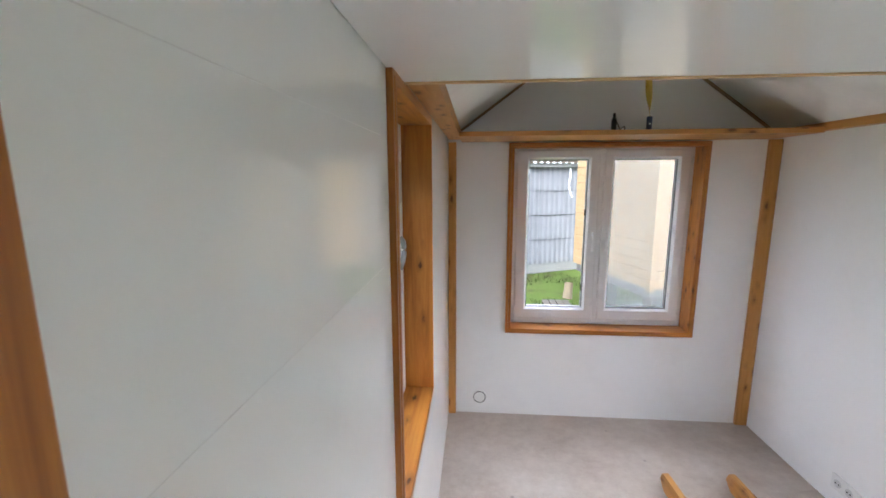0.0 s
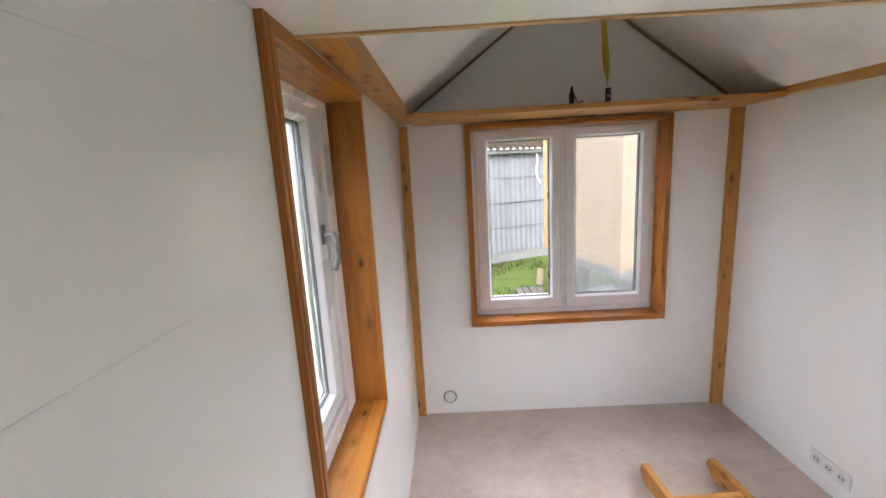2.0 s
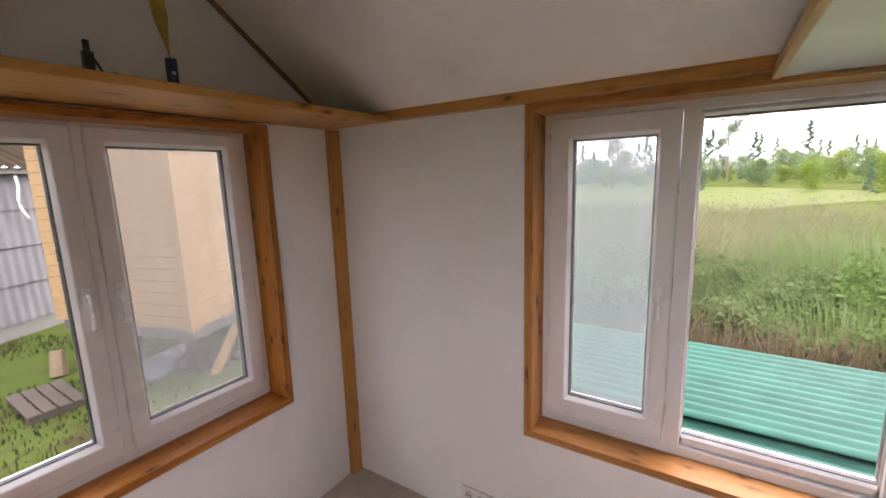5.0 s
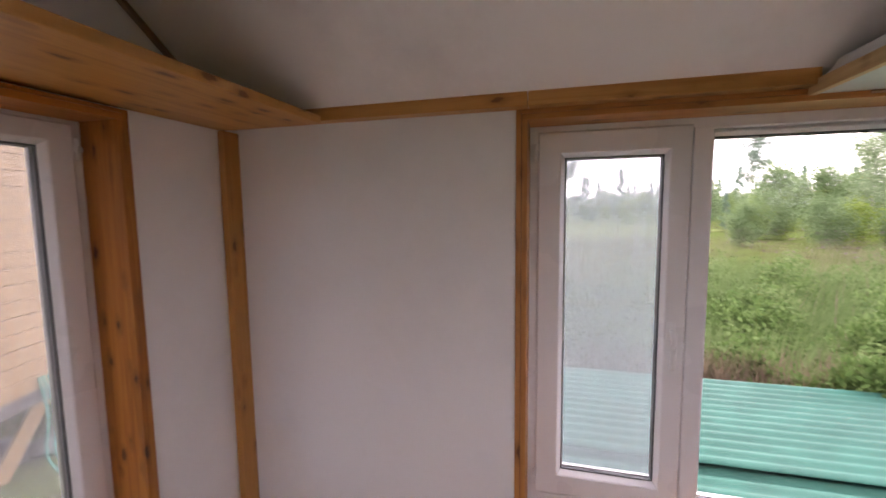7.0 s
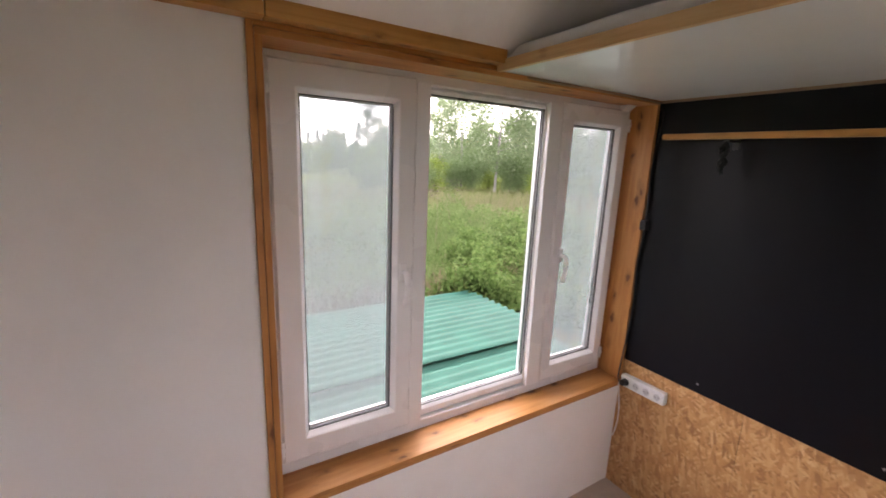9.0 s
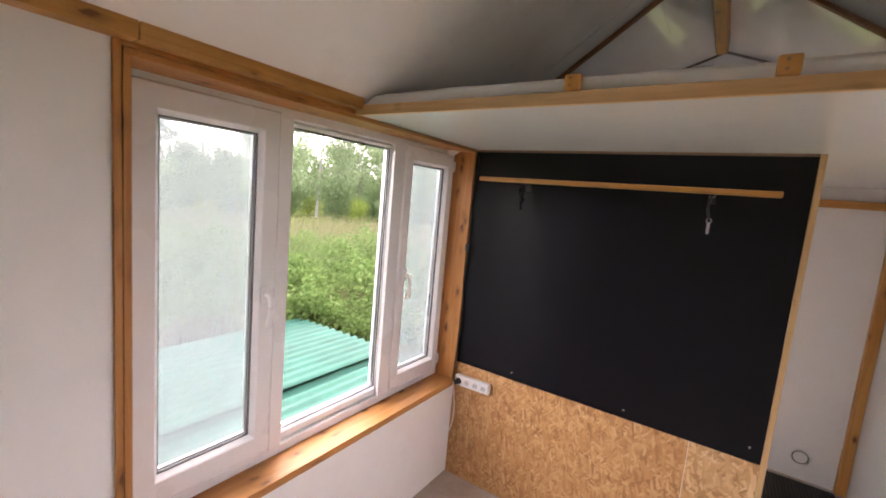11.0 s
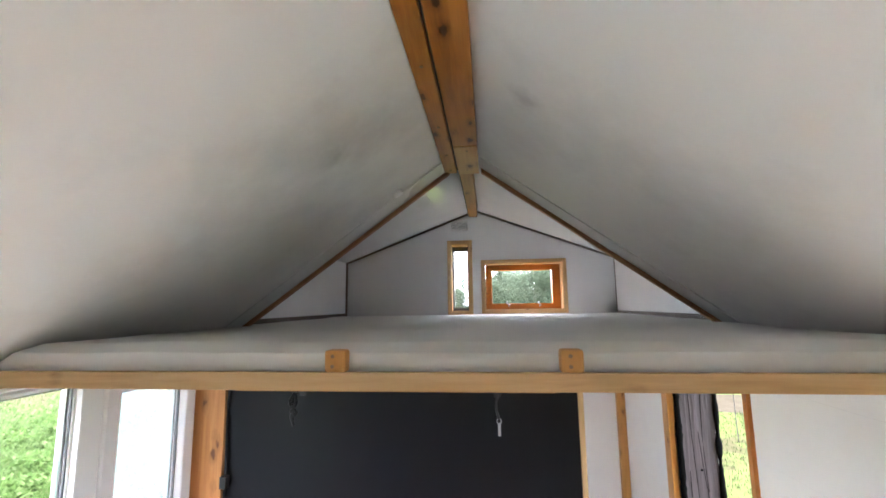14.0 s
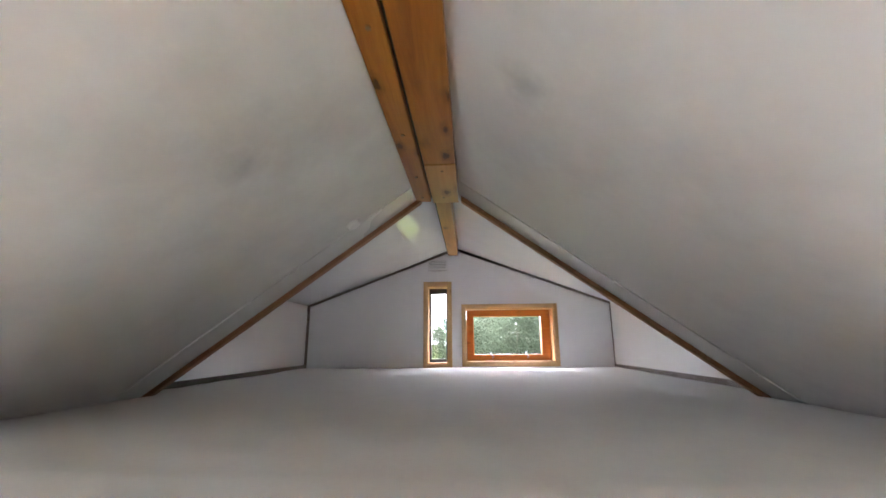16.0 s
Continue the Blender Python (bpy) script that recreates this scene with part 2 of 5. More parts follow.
def floor_mat_nodes():
    """Dusty beige sheet floor: mottling, scuffs and a few specks."""
    mat, nt, b = nodes_of("dusty_beige_floor")
    v = coords(nt)
    n1, n2, n3 = noise_tex(nt, v, 2.2, 6.0, 0.65), noise_tex(nt, v, 14.0, 5.0, 0.7), noise_tex(nt, v, 60.0, 3.0)
    c = ramp(nt, n1, (0.3, (0.40, 0.325, 0.27)), (0.5, (0.53, 0.45, 0.39)), (0.7, (0.62, 0.55, 0.50)))
    c = mixed(nt, c, ramp(nt, n2, (0.32, (0.38, 0.31, 0.26)), (0.68, (0.62, 0.55, 0.49))), 0.35)
    vo = nt.nodes.new("ShaderNodeTexVoronoi")
    vo.inputs["Scale"].default_value = 4.5
    nt.links.new(v, vo.inputs["Vector"])
    c = mixed(nt, c, (0.2, 0.17, 0.16), ramp(nt, vo.outputs["Distance"], (0.0, (0.8, 0.8, 0.8)), (0.035, (0.5, 0.5, 0.5)), (0.06, (0, 0, 0))))
    nt.links.new(c, b.inputs["Base Color"])
    nt.links.new(ramp(nt, n2, (0.3, (0.5,) * 3), (0.7, (0.7,) * 3)), b.inputs["Roughness"])
    bumped(nt, b, n3, 0.12, 0.001)
    return mat


AMBER = ((0.54, 0.222, 0.036), (0.39, 0.130, 0.016), (0.15, 0.038, 0.005))
HONEY = ((0.60, 0.305, 0.085), (0.52, 0.242, 0.056), (0.36, 0.142, 0.028))
CARAMEL = ((0.56, 0.265, 0.078), (0.46, 0.190, 0.046), (0.28, 0.095, 0.018))
RAW = ((0.70, 0.48, 0.245), (0.61, 0.385, 0.175), (0.45, 0.255, 0.10))
pine_amber = [pine("varnished_pine_" + a, i, *AMBER, rough=0.4, knots=1.5) for i, a in enumerate("xyz")]
pine_honey = [pine("honey_pine_" + a, i, *HONEY, rough=0.42, knots=1.75) for i, a in enumerate("xyz")]
pine_caramel = [pine("caramel_pine_" + a, i, *CARAMEL, rough=0.5, knots=1.8) for i, a in enumerate("xyz")]
pine_raw = [pine("raw_pine_" + a, i, *RAW, rough=0.6, knots=0.95) for i, a in enumerate("xyz")]
m_wall = panel_white("white_wall_panel", (0.90, 0.90, 0.90), 0.34)
m_gloss = panel_white("glossy_white_panel", (0.89, 0.905, 0.895), 0.11, 0.06)
# Four marks near the ridge, then two faint darker patches.
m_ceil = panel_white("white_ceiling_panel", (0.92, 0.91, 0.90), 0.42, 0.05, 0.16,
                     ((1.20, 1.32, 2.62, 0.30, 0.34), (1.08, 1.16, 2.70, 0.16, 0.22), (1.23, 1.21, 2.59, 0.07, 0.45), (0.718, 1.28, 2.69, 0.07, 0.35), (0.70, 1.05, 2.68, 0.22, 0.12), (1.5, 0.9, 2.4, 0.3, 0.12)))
m_pvc = plain("white_window_plastic", (0.84, 0.84, 0.85), 0.28, var=0.03, bump=0.02)
m_bead = plain("grey_window_gasket", (0.10, 0.105, 0.11), 0.5, bump=0.03)
m_glass = glass_mat("window_glass")
m_screen_thin = screen_mat("thin_fly_screen", 0.40, (0.30, 0.305, 0.295))
m_screen = screen_mat("fly_screen_mesh", 0.48, (0.205, 0.24, 0.245))
m_black = plain("black_laminate", (0.0045, 0.0045, 0.008), 0.42, var=0.3, scale=6.0, bump=0.02, spec=0.21)
m_osb = osb_mat("strand_board", 1.4, 1.07)
m_osb_pale = osb_mat("pale_strand_board", 1.2, 1.22)
m_floor = floor_mat_nodes()
m_mattress = plain("white_quilt_cloth", (0.80, 0.80, 0.79), 0.9, var=0.05, scale=60.0, bump=0.3, dist=0.002)
m_foam = plain("black_foam_sealant", (0.005, 0.005, 0.005), 0.95, bump=0.9, scale=40.0, dist=0.01, spec=0.04)
m_greyboard = plain("weathered_grey_board", (0.15, 0.138, 0.138), 0.8, var=0.45, scale=10.0, bump=0.5, stretch=(9, 9, 0.8), dist=0.004)
m_strip = plain("brown_sealing_strip", (0.34, 0.225, 0.13), 0.7, var=0.3, bump=0.3)
m_seal = plain("grey_brown_sealing_strip", (0.23, 0.185, 0.155), 0.7, var=0.3, bump=0.3)
m_rib = plain("red_brown_edge_strip", (0.42, 0.205, 0.095), 0.6, var=0.3, bump=0.3)
m_clip = plain("dark_grey_wire", (0.010, 0.010, 0.011), 0.45, bump=0.05, spec=0.2)
m_greyhandle = plain("grey_metal_handle", (0.30, 0.30, 0.31), 0.32, metal=0.7, bump=0.03)
m_darkwood = plain("dark_wet_timber", (0.045, 0.038, 0.032), 0.8, var=0.4, bump=0.4)
m_doorboard = plain("wrinkled_grey_reveal", (0.105, 0.085, 0.090), 0.75, var=0.75, scale=4.0, bump=1.0, stretch=(12, 12, 0.9), dist=0.008)
m_shadow_gap = plain("dark_brown_shadow_gap", (0.10, 0.035, 0.010), 0.7, var=0.3)
m_handle = plain("off_white_handle_plastic", (0.88, 0.88, 0.89), 0.3, var=0.04, bump=0.02)
m_white = plain("white_plastic", (0.82, 0.82, 0.81), 0.3, var=0.04, bump=0.02)
m_darkplastic = plain("black_plastic", (0.015, 0.015, 0.016), 0.4, bump=0.05)
m_steel = plain("brushed_steel", (0.55, 0.55, 0.56), 0.3, metal=1.0, bump=0.05)
# Dark colour for flat pieces that stand in for shade inside holes and gaps.
m_hole_shade = plain("dark_hole_shade", (0.06, 0.06, 0.06), 0.6)
m_seam = plain("grey_joint_line", (0.78, 0.79, 0.78), 0.6)
m_tape = plain("yellow_sticky_tape", (0.62, 0.43, 0.06), 0.25, var=0.2, bump=0.1)
m_navy = plain("navy_cardboard_tube", (0.03, 0.035, 0.11), 0.45)
m_green = plain("green_corrugated_sheet", (0.035, 0.145, 0.106), 0.6, var=0.5, scale=3.0, bump=0.05, spec=0.2)
m_slate = plain("grey_cement_sheet", (0.20, 0.204, 0.212), 0.85, var=0.3, scale=4.0, bump=0.3, stretch=(1, 1, 0.5))
m_oldroof = plain("mossy_cement_roof", (0.050, 0.038, 0.025), 0.95, spec=0.05, var=0.6, scale=6.0, bump=0.4)
m_concrete = plain("whitewashed_concrete", (0.20, 0.20, 0.185), 0.9, var=0.25, bump=0.4)
m_plank = [pine("new_pine_cladding_" + a, i, (0.39, 0.26, 0.135), (0.345, 0.218, 0.105), (0.24, 0.14, 0.062), rough=0.6, knots=0.7) for i, a in enumerate("xyz")]
m_log = plain("pale_split_wood", (0.22, 0.165, 0.10), 0.8, var=0.3, bump=0.4)
m_pallet = plain("grey_brown_pallet_wood", (0.085, 0.070, 0.054), 0.85, var=0.5, bump=0.4)
m_bark = plain("grey_bark", (0.20, 0.17, 0.13), 0.9, var=0.5, scale=8.0, bump=0.8, dist=0.01)
m_birch = plain("white_birch_bark", (0.24, 0.23, 0.215), 0.8, var=0.4, scale=5.0, bump=0.4, stretch=(1, 1, 3))
# Broadleaf, birch, fir and pine colours are paled to paint in distance haze.
m_leaf = foliage("hazed_broad_leaves", (0.095, 0.150, 0.066), (0.165, 0.235, 0.105), (0.245, 0.315, 0.165))
m_garden = foliage("dull_garden_leaves", (0.056, 0.077, 0.046), (0.090, 0.115, 0.071), (0.127, 0.149, 0.099))
m_birchleaf = foliage("hazed_birch_leaves", (0.135, 0.190, 0.095), (0.205, 0.270, 0.145), (0.275, 0.335, 0.205))
m_lime = foliage("lime_green_leaves", (0.114, 0.171, 0.030), (0.181, 0.248, 0.046), (0.248, 0.304, 0.076))
m_fir = foliage("hazed_fir_needles", (0.067, 0.125, 0.092), (0.105, 0.172, 0.126), (0.162, 0.239, 0.172))
m_pine = foliage("hazed_pine_needles", (0.128, 0.180, 0.135), (0.180, 0.240, 0.180), (0.247, 0.307, 0.232))
m_nettle = foliage("nettle_leaves", (0.063, 0.111, 0.029), (0.113, 0.181, 0.052), (0.179, 0.246, 0.090))
m_grass = foliage("meadow_grass", (0.113, 0.133, 0.060), (0.184, 0.175, 0.101), (0.244, 0.205, 0.143))
m_sorrel = foliage("sorrel_leaves", (0.070, 0.116, 0.035), (0.126, 0.183, 0.063), (0.193, 0.239, 0.105))
m_lawn = foliage("lawn_grass", (0.036, 0.051, 0.020), (0.062, 0.077, 0.030), (0.098, 0.103, 0.049))
m_yard = foliage("yard_grass", (0.026, 0.034, 0.013), (0.040, 0.048, 0.020), (0.060, 0.064, 0.032))
m_herb = foliage("low_herbs", (0.077, 0.111, 0.042), (0.130, 0.162, 0.073), (0.181, 0.211, 0.105))
m_pink = foliage("pink_flower_heads", (0.136, 0.099, 0.109), (0.168, 0.131, 0.131), (0.176, 0.157, 0.128))


def ground_mat():
    mat, nt, b = nodes_of("grassy_ground")
    v = coords(nt)
    n1, n2, n3 = noise_tex(nt, v, 0.05, 5.0), noise_tex(nt, v, 1.2, 6.0, 0.7), noise_tex(nt, v, 18.0, 4.0)
    c = ramp(nt, n1, (0.35, (0.063, 0.096, 0.025)), (0.5, (0.078, 0.109, 0.032)), (0.65, (0.096, 0.117, 0.041)))
    c = mixed(nt, c, ramp(nt, n2, (0.3, (0.033, 0.051, 0.011)), (0.7, (0.069, 0.086, 0.027))), 0.4)
    c = mixed(nt, c, ramp(nt, n3, (0.3, (0.033, 0.054, 0.008)), (0.7, (0.078, 0.102, 0.025))), 0.3)
    bare = noise_tex(nt, v, 0.9, 4.0, 0.65, 0.4)
    c = mixed(nt, c, (0.051, 0.042, 0.025), ramp(nt, bare, (0.52, (0, 0, 0)), (0.62, (0.85, 0.85, 0.85))))
    nt.links.new(c, b.inputs["Base Color"])
    b.inputs["Roughness"].default_value = 1.0
    b.inputs["Specular IOR Level"].default_value = 0.0
    bumped(nt, b, n3, 0.6, 0.03)
    return mat


m_ground = ground_mat()


# ---- building helpers ----
BASES = {}


def thing(name, base, label, category, group="", kind=""):
    ob = new(name)
    ob.location = base
    ob.empty_display_size = 0.05
    BASES[ob.name] = Vector(base)
    return tagged(ob, label, category, group, kind)


def part(name, bm, material, parent=None, label="", smooth=False, recalc=True):
    """Links a bmesh, drawn in world coordinates, as one mesh object under a thing or a part."""
    if recalc:
        bmesh.ops.recalc_face_normals(bm, faces=bm.faces)
    base = BASES.get(parent.name, Vector()) if parent else Vector()
    if base.length:
        bmesh.ops.translate(bm, verts=bm.verts, vec=-base)
    me = bpy.data.meshes.new(name)
    bm.to_mesh(me)
    bm.free()
    if smooth:
        me.shade_smooth()
    me.materials.append(material)
    ob = new(name, me)
    ob.parent = parent
    if parent:
        BASES[ob.name] = base
    if label:
        ob["label"] = label
    return ob


def solo(name, bm, material, label, category, kind="", group="", smooth=False, recalc=True):
    ob = part(name, bm, material, None, label, smooth, recalc)
    return tagged(ob, label, category, group, kind)


def add_box(bm, x0, x1, y0, y1, z0, z1, bevel=0.0):
    r = bmesh.ops.create_cube(bm, size=1.0, matrix=Matrix.LocRotScale(((x0 + x1) / 2, (y0 + y1) / 2, (z0 + z1) / 2), None, (abs(x1 - x0), abs(y1 - y0), abs(z1 - z0))))
    if bevel:
        es = list({e for v in r["verts"] for e in v.link_edges})
        bmesh.ops.bevel(bm, geom=es, offset=bevel, segments=2, affect="EDGES", profile=0.6)
    return bm


def box(x0, x1, y0, y1, z0, z1, bevel=0.0):
    return add_box(bmesh.new(), x0, x1, y0, y1, z0, z1, bevel)


def add_cyl(bm, p0, p1, r0, r1=None, seg=12):
    p0, p1 = Vector(p0), Vector(p1)
    d = p1 - p0
    m = Matrix.Translation((p0 + p1) / 2) @ d.to_track_quat("Z", "Y").to_matrix().to_4x4()
    bmesh.ops.create_cone(bm, cap_ends=True, segments=seg, radius1=r0, radius2=r0 if r1 is None else r1, depth=d.length, matrix=m)
    return bm


def cyl(p0, p1, r0, r1=None, seg=12):
    return add_cyl(bmesh.new(), p0, p1, r0, r1, seg)


def add_prism(bm, pts, axis, a, b):
    """Extrudes a polygon of pairs along an axis: 'y' takes (x, z) pairs, 'x' takes (y, z), 'z' takes (x, y)."""
    def at(p, c):
        return {"y": (p[0], c, p[1]), "x": (c, p[0], p[1]), "z": (p[0], p[1], c)}[axis]
    lo, hi = [bm.verts.new(at(p, a)) for p in pts], [bm.verts.new(at(p, b)) for p in pts]
    bm.faces.new(lo)
    bm.faces.new(hi[::-1])
    for i in range(len(pts)):
        j = (i + 1) % len(pts)
        bm.faces.new((lo[i], hi[i], hi[j], lo[j]))
    return bm


def prism(pts, axis, a, b):
    return add_prism(bmesh.new(), pts, axis, a, b)


def tube(points, r, seg=8):
    """A round cable or bent rod along points."""
    bm, rings = bmesh.new(), []
    ps = [Vector(p) for p in points]
    for i, p in enumerate(ps):
        d = (ps[min(i + 1, len(ps) - 1)] - ps[max(i - 1, 0)]).normalized()
        q = d.to_track_quat("Z", "Y")
        rings.append([bm.verts.new(p + q @ Vector((r * math.cos(k * 2 * math.pi / seg), r * math.sin(k * 2 * math.pi / seg), 0))) for k in range(seg)])
    for a, b in zip(rings, rings[1:]):
        for k in range(seg):
            bm.faces.new((a[k], a[(k + 1) % seg], b[(k + 1) % seg], b[k]))
    bm.faces.new(rings[0][::-1])
    bm.faces.new(rings[-1])
    return bm


def arc(points, n=8):
    """Smooths a few points into a Catmull-Rom line."""
    ps = [Vector(p) for p in points]
    ps = [ps[0] * 2 - ps[1]] + ps + [ps[-1] * 2 - ps[-2]]
    out = []
    for i in range(1, len(ps) - 2):
        a, b, c, d = ps[i - 1:i + 3]
        for k in range(n):
            t = k / n
            out.append(0.5 * (2 * b + (c - a) * t + (2 * a - 5 * b + 4 * c - d) * t * t + (3 * b - a - 3 * c + d) * t ** 3))
    return out + [ps[-2]]


# The four walls' inner faces; a wall's own coordinates are u along it, v up, w outwards from its inner face
XW, XE, YS, YN, THICK = -0.168, 2.0, -1.11, 3.302, 0.20
XM = 0.91  # under the ridge


def on(side, u, v, w):
    return {"E": (XE + w, u, v), "W": (XW - w, u, v), "N": (u, YN + w, v), "S": (u, YS - w, v)}[side]


def wbox(side, u0, u1, v0, v1, w0, w1, bevel=0.0):
    a, b = on(side, u0, v0, w0), on(side, u1, v1, w1)
    lo, hi = [min(p) for p in zip(a, b)], [max(p) for p in zip(a, b)]
    return box(lo[0], hi[0], lo[1], hi[1], lo[2], hi[2], bevel)


def loft(side, rects):
    """A closed ring skinned over rectangles (u0, u1, v0, v1, w), as for a window frame's profile."""
    bm, loops = bmesh.new(), []
    for u0, u1, v0, v1, w in rects:
        loops.append([bm.verts.new(on(side, u, v, w)) for u, v in ((u0, v0), (u1, v0), (u1, v1), (u0, v1))])
    for a, b in zip(loops, loops[1:] + loops[:1]):
        for k in range(4):
            bm.faces.new((a[k], a[(k + 1) % 4], b[(k + 1) % 4], b[k]))
    return bm


def ring(side, o, i, w0, w1, ch=0.004):
    """A frame from outer to inner rectangle between depths w0 (room side) and w1, with eased edges."""
    (a, b, c, d), (e, f, g, h) = o, i
    return loft(side, [(a, b, c, d, w1), (a, b, c, d, w0 + ch), (a + ch, b - ch, c + ch, d - ch, w0), (e - ch, f + ch, g - ch, h + ch, w0), (e, f, g, h, w0 + ch), (e, f, g, h, w1)])


def pierced(side, u0, u1, v0, v1, holes, thick=THICK):
    """A wall with openings that go through it."""
    us = sorted({u0, u1, *[h[k] for h in holes for k in (0, 1)]})
    vs = sorted({v0, v1, *[h[k] for h in holes for k in (2, 3)]})
    bm, cache = bmesh.new(), {}

    def vert(u, v, w):
        key = (round(u, 5), round(v, 5), w)
        if key not in cache:
            cache[key] = bm.verts.new(on(side, u, v, w))
        return cache[key]

    def solid(i, j):
        if not (0 <= i < len(us) - 1 and 0 <= j < len(vs) - 1):
            return False
        cu, cv = (us[i] + us[i + 1]) / 2, (vs[j] + vs[j + 1]) / 2
        return not any(h[0] < cu < h[1] and h[2] < cv < h[3] for h in holes)

    for i in range(len(us) - 1):
        for j in range(len(vs) - 1):
            if not solid(i, j):
                continue
            a, b, c, d = us[i], us[i + 1], vs[j], vs[j + 1]
            for w in (0, thick):
                bm.faces.new([vert(a, c, w), vert(b, c, w), vert(b, d, w), vert(a, d, w)])
            for di, dj, (p, q) in ((-1, 0, ((a, c), (a, d))), (1, 0, ((b, c), (b, d))), (0, -1, ((a, c), (b, c))), (0, 1, ((a, d), (b, d)))):
                if not solid(i + di, j + dj):
                    bm.faces.new([vert(*p, 0), vert(*q, 0), vert(*q, thick), vert(*p, thick)])
    return bm


# ---- the house: floor, walls, ceilings ----
def slope_z(x):
    """Underside of the steep ceiling over the room."""
    return 2.084 + 0.724 * (1.934 - (x if x > XM else 2 * XM - x))


def dormer_z(x):
    """Underside of the flatter ceiling over the loft."""
    return 2.543 + 0.377 * (XE - (x if x > XM else 2 * XM - x))


RIB = 0.512     # where the steep ceiling ends and the loft's flatter one begins
LOFT_Y = 1.42   # front of the loft
solo("floor", box(XW - THICK, XE + THICK, YS - THICK, YN + THICK, -0.18, 0.0), m_floor, "grey-beige dusty board floor", "floor", "structure")
E_HOLE = (0.475, 2.193, 0.603, 2.018)
N_HOLE = (0.265, 1.54, 0.68, 2.0)
W_HOLE = (1.292, 2.046, 0.860, 2.006)
DOOR = (-0.20, 0.478, 0.0, 2.0)
SLIT = (0.966, 1.128, 2.122, 2.682)
AWN = (0.223, 0.853, 2.132, 2.518)
wall_e = solo("wall_east", pierced("E", YS - THICK, YN + THICK, -0.1, 2.06, [E_HOLE]), m_wall, "white laminated panel wall", "wall", "structure")
bm = pierced("W", YS - THICK, YN + THICK, -0.1, 2.06, [W_HOLE, DOOR])
wall_w = solo("wall_west", bm, m_gloss, "glossy white laminated panel wall", "wall", "structure")
for z in (1.595, 1.872):
    part("joint", box(XW - 0.002, XW + 0.0003, 0.53, 1.21, z - 0.0005, z + 0.0005), m_seam, wall_w)
for nm, x0, x1 in (("wall_loft_east", XE, XE + THICK), ("wall_loft_west", XW - THICK, XW)):
    solo(nm, box(x0, x1, YS - THICK, RIB + 0.06, 2.06, 2.60), m_wall, "white low side wall of the loft", "wall", "structure")
bm = pierced("N", XW, XE, -0.1, 2.04, [N_HOLE])
add_prism(bm, [(XW - 0.1, 2.04), (XE + 0.1, 2.04), (XE + 0.1, 2.08), (XM, slope_z(XM) + 0.08), (XW - 0.1, 2.08)], "y", YN, YN + THICK)
solo("wall_north", bm, m_wall, "white panel gable wall", "wall", "structure")
bm = pierced("S", XW, XE, -0.1, 2.70, [SLIT, AWN])
add_prism(bm, [(XW, 2.70), (XE, 2.70), (XM, 3.1)], "y", YS - THICK, YS)
solo("wall_south", bm, m_wall, "white panel gable wall of the loft", "wall", "structure")

